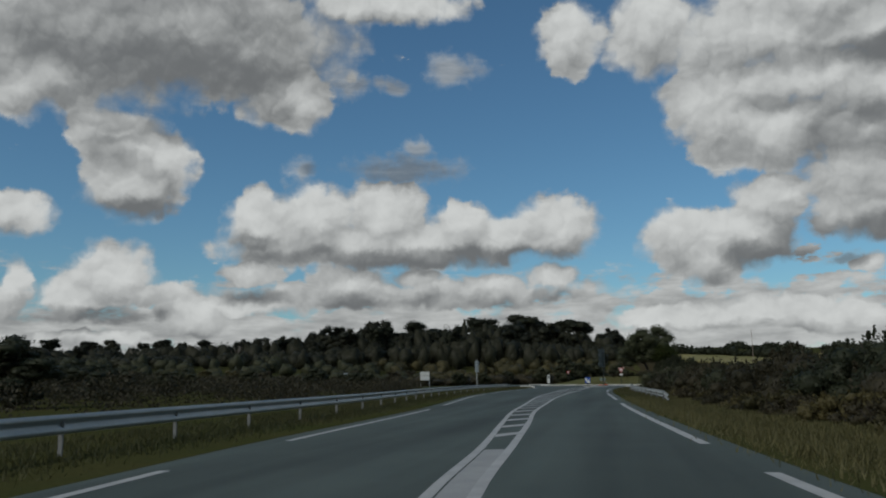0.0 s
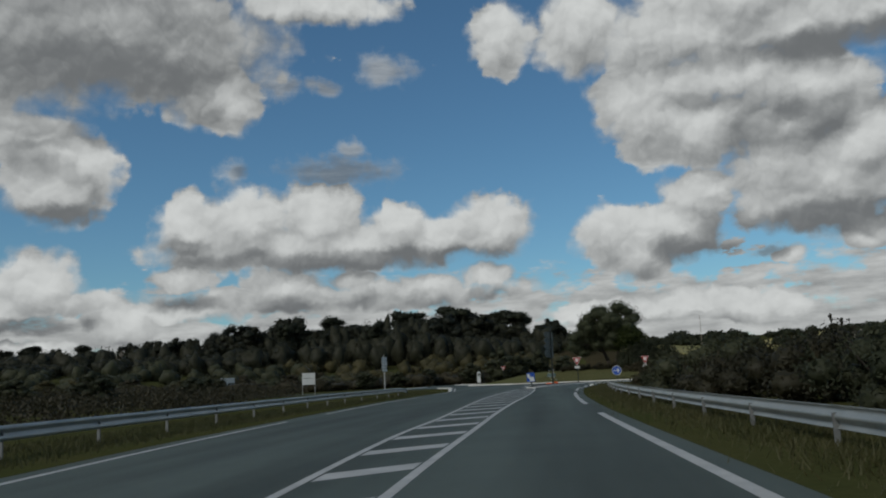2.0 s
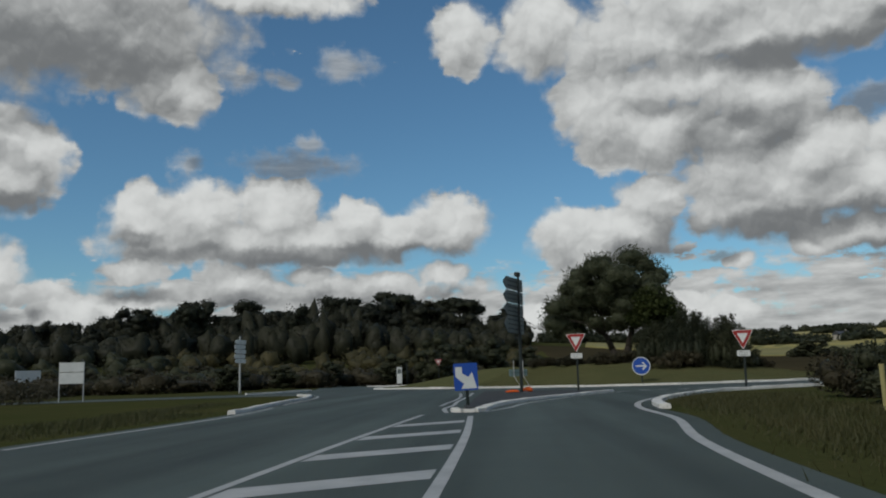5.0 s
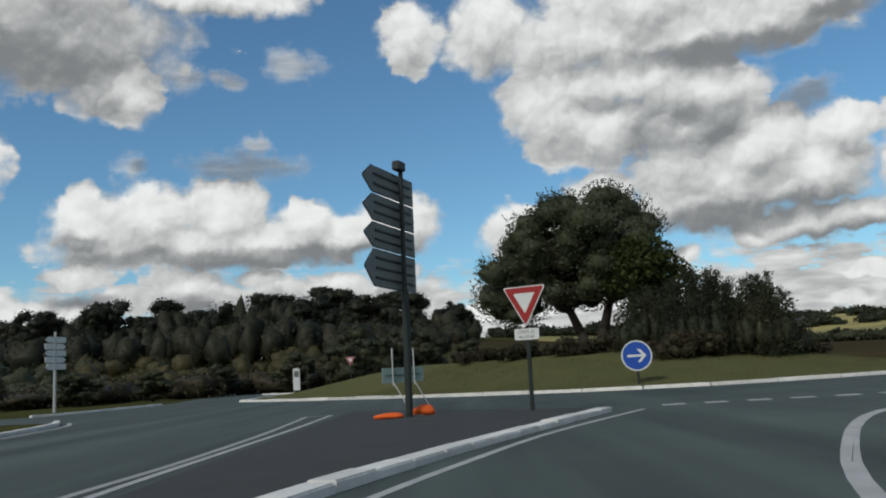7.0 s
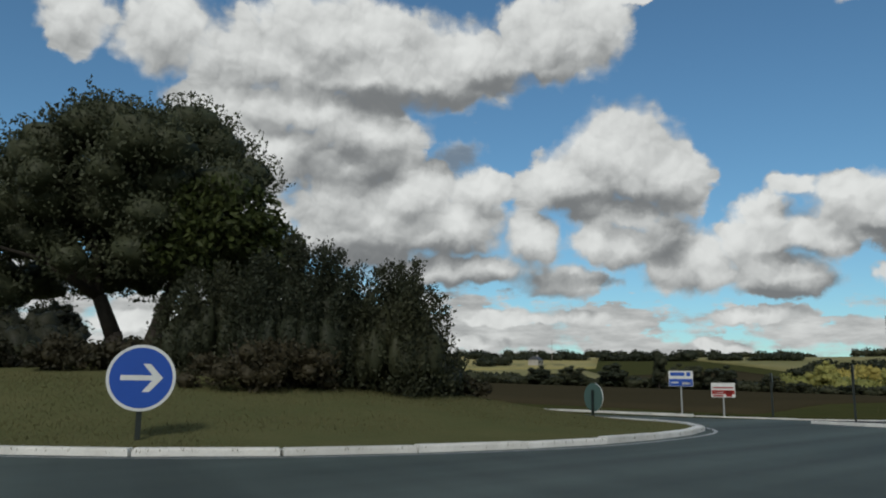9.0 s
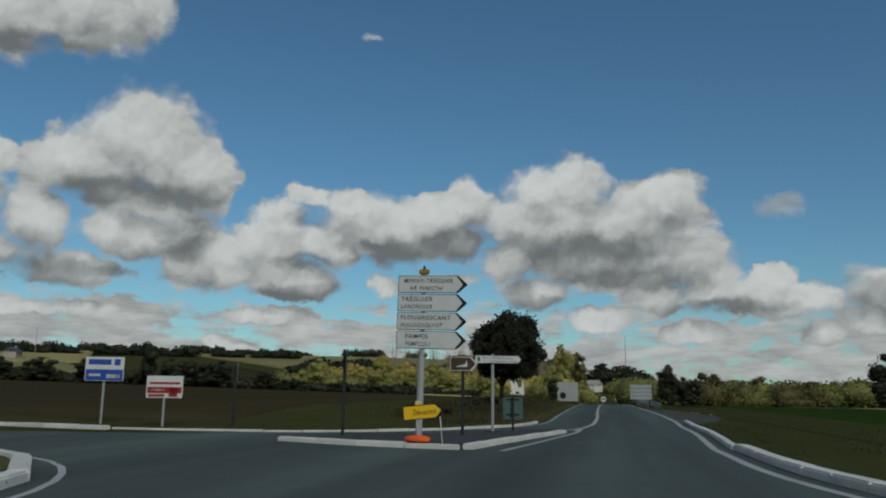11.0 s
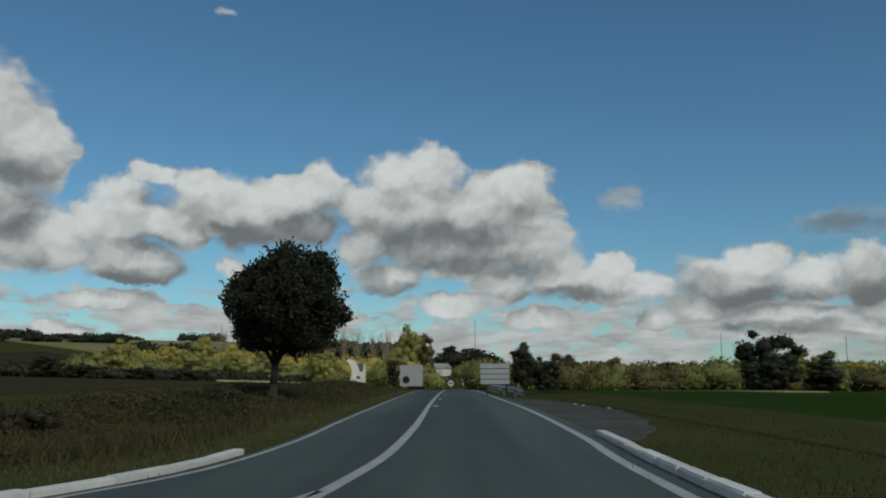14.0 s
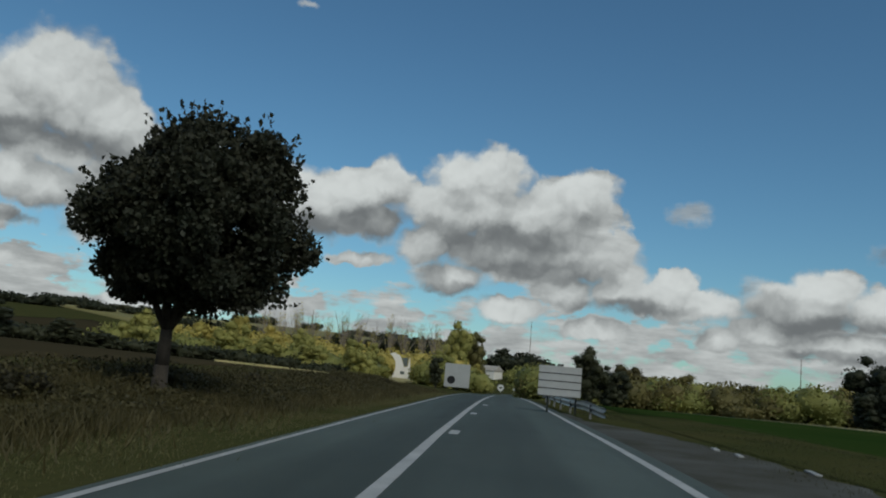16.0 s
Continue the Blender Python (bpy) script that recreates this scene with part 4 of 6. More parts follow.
# direction signs at the entry, seen from behind
root = thing("direction_signpost", facing(24.31, 128.6, 0.08, 0.80, -0.60) @ Matrix.Rotation(radians(2.0), 4, "Y"), "tall dark post with four grey-backed direction panels", "signpost", "direction signposts")
part("post", rod((0, 0, -0.1), (0, 0, 2.92), 0.085, seg=14), POLE_DARK, root)
part("mast", rod((0, 0, 2.9), (0, 0, 5.9), 0.055, seg=14), POLE_DARK, root)
part("lamp_box", box(0.34, 0.2, 0.22, (-0.08, 0.0, 5.90), 0.02), POLE_DARK, root, "dark lamp housing")
for z0, z1, bars in ((5.09, 5.69, 2), (4.43, 5.02, 2), (3.81, 4.36, 2), (2.92, 3.74, 3)):
    p = part("panel", plate(rounded(arrow_panel(-1.56, 0.75, z0, z1, 0.40, True), 0.04), 0.03, 0.10), SIGN_GREY, root, "grey back of an arrow-shaped panel")
    part("rim", plate(rounded(arrow_panel(-1.59, 0.78, z0 - 0.02, z1 + 0.02, 0.41, True), 0.05), 0.012, 0.112), SIGN_BLACK, p)
    for k in range(bars):
        zz = z0 + (z1 - z0) * (k + 0.8) / (bars + 0.6)
        part("stiffener", box(1.72, 0.03, 0.05, (-0.25, 0.085, zz), 0.006), SIGN_BLACK, p)


def sandbag(m, label, size=(0.62, 0.36, 0.16)):
    bm = bmesh.new()
    bmesh.ops.create_icosphere(bm, subdivisions=3, radius=0.5)
    for v in bm.verts:
        k = 1 + 0.18 * noise.noise(v.co * 3.1) + 0.07 * noise.noise(v.co * 9)
        v.co = Vector((v.co.x * k * size[0] * 1.1, v.co.y * k * size[1] * 1.1, max(v.co.z * k, -0.28) * size[2] * 1.3 + 0.28 * size[2] * 1.3))
    ob = link("sandbag", bm, ORANGE, smooth=True)
    ob.matrix_world = m
    return tagged(ob, label, "sandbag", "orange sandbags")


sandbag(facing(23.85, 128.5, 0.085, 0.2, -1), "slumped orange sandbag on the splitter island", (0.66, 0.4, 0.13))
sandbag(facing(24.72, 129.0, 0.085, 0.3, -1), "orange sandbag weighing down a sign stand", (0.5, 0.4, 0.24))
sandbag(facing(57.1, 136.5, 0.11, -1, 0.1), "flat orange sandbag on the exit island", (0.52, 0.36, 0.13))

# temporary sign on a wire stand, from behind
root = thing("temporary_sign", facing(24.25, 128.95, 0.085, -0.45, 0.89), "pale temporary sign on a wire stand, seen from behind", "road sign", "temporary signs")
panel = part("panel", plate(rounded([(-0.58, 0.78), (0.58, 0.78), (0.58, 1.13), (-0.58, 1.13)], 0.04), 0.02), SIGN_PALE, root, "pale grey-green panel back")
part("rib", box(1.0, 0.014, 0.03, (0, 0.027, 0.96)), SIGN_TEAL, panel)
for s in (-1, 1):
    part("upright", rod((s * 0.30, 0.04, 0.72), (s * 0.30, 0.04, 1.58), 0.016, seg=8), STEEL_ROD, root)
    part("leg", rod((s * 0.30, 0.04, 0.8), (s * 0.30 - 0.34, 0.30, 0.0), 0.014, seg=8), STEEL_ROD, root)
part("cross_wire", rod((-0.64, 0.30, 0.02), (-0.04, 0.30, 0.02), 0.012, seg=8), STEEL_ROD, root)

# direction signs at the exit, read from the roundabout
root = thing("direction_signpost", facing(58.2, 136.95, 0.09, -0.98, -0.14) @ Matrix.Rotation(radians(1.2), 4, "Y"), "grey post with four white arrow panels naming towns", "signpost", "direction signposts")
part("post", rod((0, 0.06, -0.1), (0, 0.06, 1.72), 0.075, 0.07, 16), POLE_GREY, root)
part("mast", rod((0, 0.06, 1.70), (0, 0.06, 3.56), 0.045, seg=14), POLE_GREY, root)
part("lamp_box", box(0.22, 0.12, 0.11, (0.0, 0.05, 3.60), 0.02), YELLOW_BOX, root, "yellow lamp housing")
part("lamp_cap", rod((0, 0.05, 3.65), (0, 0.05, 3.73), 0.035, 0.025, 12), SIGN_BLACK, root)
names = (("MINIHY-TREGUIER", "AR VINIC'HI", 0.0, 0.30, 0.15), ("TRÉGUIER", "LANDREGER", 0.0, 0.05, 0.04), ("PLOUGRESCANT", "PLOUGOUSKANT", 0.0, 0.03, 0.03), ("PAIMPOL", "PEMPOULL", 0.0, 0.12, 0.12))
for k, (upper, lower, _, off_a, off_b) in enumerate(names):
    z1 = 3.51 - 0.405 * k
    z0 = z1 - 0.382
    p = part("panel", plate(rounded(arrow_panel(-0.57, 0.99, z0, z1, 0.22, False), 0.03), 0.03), SIGN_BLACK, root, "black-rimmed arrow panel")
    inner = arrow_panel(-0.555, 0.885, z0 + 0.014, z1 - 0.014, 0.15, False)
    part("face", plate(rounded(inner, 0.02), 0.006, -0.004), SIGN_WHITE, p, "off-white panel face")
    wide = {0: 1.10, 1: 0.71, 2: 1.11, 3: 0.52}[k]
    low = {0: 0.77, 1: 0.70, 2: 0.94, 3: 0.57}[k]
    x0 = -0.52 + {0: 0.08, 1: 0.03, 2: 0.03, 3: 0.15}[k]
    x1 = -0.52 + {0: 0.20, 1: 0.02, 2: 0.03, 3: 0.15}[k]
    lettering(upper, 0.135, x0, z0 + 0.225, SIGN_BLACK, p, -0.006, width=wide, bold=0.0015)
    lettering(lower, 0.13, x1, z0 + 0.06, SIGN_BLACK, p, -0.006, italic=0.3, width=low, bold=0.001)
tag = part("road_number_tag", plate(rounded([(-0.075, 0.48), (0.055, 0.48), (0.055, 0.80), (-0.075, 0.80)], 0.02), 0.01, -0.03), SIGN_WHITE, root, "small white and yellow road number tag")
part("tag_top", plate([(-0.06, 0.69), (0.04, 0.69), (0.04, 0.77), (-0.06, 0.77)], 0.004, -0.036), SIGN_YELLOW, tag)
part("tag_bar", box(0.07, 0.004, 0.03, (-0.01, -0.034, 0.6)), SIGN_BLACK, tag)

root = thing("detour_sign", facing(57.05, 136.3, 0.06, -0.98, -0.12), "yellow arrow-shaped detour sign on a wire stand", "road sign", "temporary signs")
tilt = Matrix.Rotation(radians(-6), 4, "Y")
p = part("panel", plate(rounded(arrow_panel(-0.40, 0.42, 0.50, 0.78, 0.12, False), 0.02), 0.02), SIGN_BLACK, root, "black arrow-shaped plate")
part("face", plate(rounded(arrow_panel(-0.41, 0.36, 0.515, 0.765, 0.13, False), 0.015), 0.006, -0.004), SIGN_YELLOW, p, "yellow face")
lettering("Déviation", 0.16, -0.22, 0.585, SIGN_BLACK, p, -0.007, width=0.46, italic=0.1)
p.matrix_local = tilt
for s in (-0.22, 0.26):
    part("leg", rod((s, 0.03, 0.56), (s + 0.04, -0.02, 0.25), 0.011, seg=8), STEEL_ROD, root)
    part("foot_leg", rod((s + 0.04, -0.02, 0.25), (s + 0.06, 0.02, 0.0), 0.011, seg=8), STEEL_ROD, root)

root = thing("heritage_sign", facing(59.75, 136.5, -0.04, -0.97, -0.25), "brown arrow-shaped heritage sign on a dark post", "road sign")
p = part("panel", plate(rounded(arrow_panel(-0.27, 0.37, 1.61, 1.93, 0.15, False), 0.03), 0.025), SIGN_WHITE, root, "white-rimmed panel")
part("face", plate(rounded(arrow_panel(-0.255, 0.32, 1.625, 1.915, 0.13, False), 0.02), 0.006, -0.004), SIGN_BROWN, p, "brown panel face")
part("pictogram", plate([(-0.12, 1.70), (0.13, 1.70), (0.13, 1.77), (0.105, 1.86), (0.08, 1.77), (0.05, 1.77), (0.04, 1.73), (0.01, 1.76), (-0.03, 1.73), (-0.12, 1.72)], 0.004, -0.008), SIGN_WHITE, p, "white church and house shapes")
part("post", box(0.07, 0.07, 1.95, (0.02, 0.07, 0.88), 0.008), POLE_DARK, root)

root = thing("estate_sign", facing(61.6, 136.3, 0.11, -0.90, -0.44), "white arrow-shaped business park sign on a grey post", "road sign")
p = part("panel", plate(rounded(arrow_panel(-0.47, 0.76, 1.69, 1.90, 0.10, False), 0.02), 0.03), SIGN_BLACK, root, "black-rimmed arrow panel")
part("face", plate(rounded(arrow_panel(-0.455, 0.72, 1.705, 1.885, 0.08, False), 0.015), 0.006, -0.004), SIGN_WHITE, p, "off-white panel face")
part("emblem", plate([(-0.40, 1.74), (-0.33, 1.74), (-0.33, 1.85), (-0.40, 1.85)], 0.004, -0.008), SIGN_TEAL, p)
lettering("Parc d'Activités", 0.085, -0.26, 1.805, SIGN_BLACK, p, -0.007, width=0.78)
lettering("de", 0.05, -0.26, 1.725, SIGN_BLACK, p, -0.007)
lettering("Convenant Vraz", 0.085, -0.14, 1.72, SIGN_BLACK, p, -0.007, width=0.74)
part("post", rod((0, 0.07, -0.1), (0, 0.07, 1.93), 0.038, seg=12), POLE_GREY, root)
part("base_plate", box(0.36, 0.3, 0.025, (0, 0.07, 0.01), 0.006), ASPHALT_DARK, root)

root = thing("road_sign", facing(62.4, 136.0, 0.11, 0.97, 0.2), "square grey-green sign back on a dark post", "road sign")
part("panel", plate(rounded([(-0.25, 0.29), (0.25, 0.29), (0.25, 0.85), (-0.25, 0.85)], 0.04), 0.02), SIGN_TEAL, root, "grey-green panel back")
part("post", box(0.06, 0.06, 0.98, (0, 0.05, 0.39), 0.006), POLE_DARK, root)
for z in (0.42, 0.8):
    part("clamp", box(0.34, 0.03, 0.03, (0, 0.03, z)), POLE_DARK, root)

root = thing("give_way_sign", facing(60.2, 139.7, 0.06, 0.45, -0.89), "give-way sign seen edge on, dark post", "road sign", "give-way signs at the roundabout")
part("panel", plate(rounded([(-0.4, 2.0), (0, 1.3), (0.4, 2.0)], 0.04), 0.03), SIGN_GREY, root, "dark triangular sign back")
part("post", box(0.08, 0.08, 2.05, (0, 0.06, 0.93), 0.008), POLE_DARK, root)
root = thing("give_way_sign", facing(61.8, 144.0, ground_z(61.8, 144.0), 0.5, -0.87), "dark sign post at the kerb, seen edge on", "road sign", "give-way signs at the roundabout")
part("post", box(0.08, 0.08, 1.85, (0, 0.06, 0.9), 0.008), POLE_DARK, root)
part("panel", plate(rounded([(-0.33, 1.8), (0, 1.2), (0.33, 1.8)], 0.04), 0.03), SIGN_GREY, root, "dark triangular sign back")


def billboard(x, y, z, w, h, nx, ny, label, stripes, legs=1):
    base = ground_z(x, y)
    root = thing("billboard", facing(x, y, base, nx, ny), label, "billboard", "advertising boards in the field")
    c = z - base
    p = part("board", box(w, 0.05, h, (0, 0, c), 0.01), SIGN_WHITE, root, "white board")
    for x0, x1, z0, z1, mat, nm in stripes:
        part(nm, box((x1 - x0) * w, 0.006, (z1 - z0) * h, (((x0 + x1) / 2 - 0.5) * w, -0.028, c + ((z0 + z1) / 2 - 0.5) * h)), mat, p)
    for k in range(legs):
        lx = 0 if legs == 1 else (k / (legs - 1) - 0.5) * w * 0.8
        part("leg", rod((lx, 0.04, -0.1), (lx, 0.04, c), 0.035, seg=8), POLE_GREY, root)
    return root


billboard(60.9, 148.0, 1.62, 1.06, 0.70, -0.80, -0.60, "white and blue shop board on a pole in the field",
          [(0.02, 0.98, 0.03, 0.48, SIGN_BLUE, "blue_band"), (0.08, 0.66, 0.68, 0.90, SIGN_BLUE, "word_bar"), (0.74, 0.9, 0.66, 0.92, SIGN_BLUE, "emblem"), (0.55, 0.9, 0.12, 0.28, SIGN_WHITE, "word_bar"), (0.1, 0.4, 0.2, 0.3, SIGN_WHITE, "word_bar")])
billboard(60.9, 145.8, 1.12, 0.98, 0.62, -0.80, -0.60, "small red and white board on a low post in the field",
          [(0.03, 0.97, 0.22, 0.50, SIGN_RED, "red_band"), (0.08, 0.92, 0.62, 0.72, SIGN_RED, "word_bar"), (0.62, 0.86, 0.06, 0.46, SIGN_RED, "emblem"), (0.06, 0.5, 0.06, 0.17, SIGN_RED, "word_bar"), (0.12, 0.5, 0.32, 0.4, SIGN_WHITE, "word_bar")])

# the white board and the signpost beyond the west arm
root = thing("information_board", facing(-4.8, 153.2, 0, 0.12, -1.0), "white information board on two legs", "information board")
for k, (z0, z1) in enumerate(((1.35, 2.2), (2.24, 2.95))):
    part("panel", box(1.75, 0.06, z1 - z0, (0, 0, (z0 + z1) / 2), 0.015), SIGN_WHITE, root, "white panel")
for s in (-0.85, 0.85):
    part("leg", box(0.08, 0.08, 3.1, (s, 0.07, 1.45), 0.01), POLE_GREY, root)
root = thing("information_board", facing(-25, 200, ground_z(-25, 200), 0.75, -0.65), "pale board on a slanting leg among the scrub", "information board")
part("panel", box(3.4, 0.08, 1.6, (0, 0, 2.7), 0.02), SIGN_WHITE, root, "white panel")
part("leg", box(0.9, 0.1, 2.4, (0.2, 0.1, 0.9), 0.02), SIGN_WHITE, root)
root = thing("direction_signpost", facing(5.65, 169.6, 0, 0.9, -0.42), "grey post with five direction panels seen nearly edge on", "signpost", "direction signposts")
part("post", rod((0, 0.06, -0.1), (0, 0.06, 5.5), 0.11, 0.08, 12), POLE_GREY, root)
for k in range(5):
    part("panel", plate(rounded(arrow_panel(-1.0, 1.0, 2.9 + 0.46 * k, 3.3 + 0.46 * k, 0.3, k % 2 == 0), 0.03), 0.04), SIGN_WHITE, root, "white arrow panel")

root = thing("marker_post", facing(21.9, 180.5, 0, -0.1, -1), "white traffic marker with a grey band", "marker post")
part("panel", box(0.62, 0.1, 1.9, (0, 0, 1.25), 0.05), SIGN_WHITE, root)
part("band", box(0.4, 0.02, 0.5, (0, -0.055, 1.7), 0.02), SIGN_GREY, root)
root = thing("sign_post", facing(22.85, 181.5, 0, -0.1, -1), "thin dark post beyond the roundabout", "post")
part("post", rod((0, 0, 0), (0, 0, 2.5), 0.06, seg=8), POLE_DARK, root)
root = thing("marker_post", facing(26.3, 104.2, 0, -0.4, -1), "thin yellow marker post behind the guard rail", "marker post")
part("post", rod((0, 0, -0.1), (0, 0, 0.95), 0.05, seg=8), DRY_GRASS, root)

# direction board by the exit road, from behind its frame
root = thing("direction_board", facing(103.3, 137.4, -0.1, -0.98, -0.17), "grey direction board with three dark bands on two posts", "signboard")
for k in range(4):
    part("panel", box(1.55, 0.04, 0.265, (0, 0, 0.83 + 0.275 * k), 0.008), POLE_GREY, root, "grey panel")
    part("joint", box(1.55, 0.03, 0.03, (0, -0.016, 0.695 + 0.275 * k)), SIGN_BLACK, root)
part("lamp_box", box(0.22, 0.1, 0.07, (0.0, 0.0, 1.83), 0.015), SIGN_BLACK, root)
for s in (-0.4, 0.62):
    part("leg", box(0.07, 0.08, 1.9, (s, 0.07, 0.85), 0.01), POLE_DARK, root)


# ---- far buildings and things along the exit road ----
def house(x, y, w, d, h, roof, turn, label, wall=WALL_WHITE, cover=SLATE, z=None, windows=3):
    z = ground_z(x, y) if z is None else z
    root = thing("house", pose(x, y, z, 0, 0, turn), label, "house", "far houses")
    part("wall", box(w, d, h + 0.6, (0, 0, h / 2 - 0.3)), wall, root)
    bm = bmesh.new()
    o = 0.3
    pts = [(-w / 2 - o, -d / 2 - o, h - 0.1), (-w / 2 - o, d / 2 + o, h - 0.1), (-w / 2 - o, 0, h + roof), (w / 2 + o, -d / 2 - o, h - 0.1), (w / 2 + o, d / 2 + o, h - 0.1), (w / 2 + o, 0, h + roof)]
    v = [bm.verts.new(p) for p in pts]
    for f in ((0, 3, 5, 2), (1, 2, 5, 4), (0, 2, 1), (3, 4, 5), (0, 1, 4, 3)):
        bm.faces.new([v[i] for i in f])
    bmesh.ops.recalc_face_normals(bm, faces=bm.faces)
    r = part("roof", bm, cover, root)
    part("chimney", box(0.7, 0.7, 1.3, (w * 0.32, 0, h + roof), 0.03), wall, r)
    for k in range(windows):
        part("window", box(0.9, 0.08, 1.1, ((k + 0.5) / windows * w - w / 2, -d / 2 - 0.02, h * 0.55)), WINDOW_DARK, root)
    return root


house(357, 179.6, 12, 7, 3.2, 1.6, 60, "long white far house on a rise", cover=WALL_WHITE)
house(300, 420, 8, 5, 2.8, 1.8, 30, "far farmhouse with a slate roof among trees", WALL_STONE, z=ground_z(300, 420))
house(252, 445, 8, 5, 2.6, 1.6, 15, "large far house on the hill crest", WALL_STONE)
house(310, 178, 8, 6, 2.4, 1.4, 75, "small white house by the far road", cover=WALL_STONE)

# white boat-shaped roadside monument
root = thing("roadside_monument", facing(236, 182.8, ground_z(236, 182.8), -0.98, -0.2), "white boat-shaped roadside monument in sunlight", "monument")
hull = [(-1.6, 0.0), (2.3, 0.0), (2.3, 1.5), (1.9, 4.6), (1.6, 2.6), (0.9, 2.5), (0.2, 4.2), (-0.4, 5.0), (-1.6, 5.4), (-2.3, 5.0), (-1.7, 4.6), (-1.0, 3.4), (-0.9, 2.0)]
part("hull", plate(hull, 0.5), WALL_WHITE, root, "white painted body")
part("opening", plate([(0.9, 2.7), (1.55, 2.7), (1.6, 4.5), (0.3, 4.4)], 0.1, -0.06), SIGN_GREY, root, "dark opening")
part("badge", box(0.9, 0.05, 0.6, (0.6, -0.05, 1.3)), SIGN_GREY, root)
part("plinth", box(4.6, 1.4, 0.5, (0.3, 0.2, -0.1), 0.05), WALL_WHITE, root)

root = thing("direction_board", facing(196, 161.6, ground_z(196, 161.6), -0.98, -0.18), "large pale grey board with a dark mark beside the road", "signboard")
part("board", box(3.9, 0.12, 3.6, (0, 0, 2.2), 0.03), POLE_GREY, root, "grey board")
part("mark", plate(moved(disc(0.62, 20), -0.9, 1.5), 0.02, -0.09), SIGN_BLACK, root)
for s in (-1.5, 0.0, 1.5):
    part("leg", box(0.12, 0.12, 2.5, (s, 0.12, 1.1)), POLE_DARK, root)
root = thing("speed_sign", facing(228, 159.9, ground_z(228, 159.9), -0.98, -0.17), "round white sign at the far end of the exit road", "road sign")
part("face", plate(moved(disc(0.62, 28), 0, 1.0), 0.03), SIGN_WHITE, root)
part("rim", plate(moved(disc(0.70, 28), 0, 1.0), 0.03, 0.012), SIGN_BLACK, root)
part("word_bar", box(0.62, 0.01, 0.28, (0, -0.008, 1.0)), SIGN_BLACK, root)
part("post", rod((0, 0.06, 0), (0, 0.06, 1.3), 0.05, seg=8), POLE_GREY, root)
root = thing("warning_sign", facing(233, 158.0, ground_z(233, 158.0), -0.98, -0.17), "small white triangular sign at the far verge", "road sign")
part("face", plate([(-0.5, 0.7), (0.5, 0.7), (0, 1.5)], 0.03), SIGN_WHITE, root)
part("post", rod((0, 0.06, 0), (0, 0.06, 1.2), 0.05, seg=8), POLE_GREY, root)


def mast(x, y, h, label):
    base = ground_z(x, y)
    root = thing("mast", pose(x, y, base), label, "mast", "far masts")
    part("pole", rod((0, 0, -0.5), (0, 0, h), 0.17, 0.07, 6), TWIG, root)
    part("cross_arm", box(1.6, 0.1, 0.1, (0, 0, h * 0.9)), TWIG, root)
    return root


for x, y, h in ((330, 440, 13), (345, 170, 17), (290, 95, 14), (300, 60, 14), (150, 400, 16), (230, 95, 9)):
    mast(x, y, h, "thin far mast on the skyline")


# ---- trees and hedges ----
rng = np.random.default_rng(4)


def quick_mesh(name, v, f):
    """A mesh of triangles from arrays."""
    me = bpy.data.meshes.new(name)
    v, f = np.ascontiguousarray(v, np.float32), np.ascontiguousarray(f, np.int32)
    me.vertices.add(len(v))
    me.vertices.foreach_set("co", v.ravel())
    me.loops.add(f.size)
    me.loops.foreach_set("vertex_index", f.ravel())
    me.polygons.add(len(f))
    me.polygons.foreach_set("loop_start", np.arange(0, f.size, 3, dtype=np.int32))
    me.update(calc_edges=True)
    return me


def leaf_mesh(name, centres, size, out=None, flat=0.0, slim=0.55):
    """Many small folded leaves: one rhomb at each centre, turned at random or along 'out'."""
    n = len(centres)
    c = np.asarray(centres, float)
    a = rng.normal(size=(n, 3))
    if out is not None:
        a = a * 0.55 + out
    a[:, 2] *= 1 - flat
    a /= np.linalg.norm(a, axis=1, keepdims=True)
    b = np.cross(a, rng.normal(size=(n, 3)))
    b /= np.linalg.norm(b, axis=1, keepdims=True)
    k = np.cross(a, b)
    s = (size * rng.uniform(0.6, 1.4, n))[:, None]
    v = np.stack([c - a * s * 0.5, c + b * s * slim * 0.5 + k * s * 0.12, c + a * s * 0.5, c - b * s * slim * 0.5 + k * s * 0.12], 1).reshape(-1, 3)
    i = np.arange(n)[:, None] * 4
    f = np.concatenate([i + [0, 1, 2], i + [0, 2, 3]], 1).reshape(-1, 3)
    return quick_mesh(name, v, f)


def lump_cores(blobs, k=0.8, fine=2, rough=0.22):
    """Dense inner clumps of foliage: one uneven lump for each ellipsoid, as vertices and faces."""
    bm = bmesh.new()
    bmesh.ops.create_icosphere(bm, subdivisions=fine, radius=1.0)
    bm.verts.ensure_lookup_table()
    unit = np.array([v.co[:] for v in bm.verts])
    tris = np.array([[v.index for v in f.verts] for f in bm.faces])
    bm.free()
    vs, fs = [], []
    for i, (x, y, z, rx, ry, rz) in enumerate(blobs):
        r = k * (1 + rough * rng.normal(size=(len(unit), 1)))
        vs.append(np.array([x, y, z]) + unit * r * np.array([rx, ry, rz]))
        fs.append(tris + i * len(unit))
    return np.concatenate(vs), np.concatenate(fs)


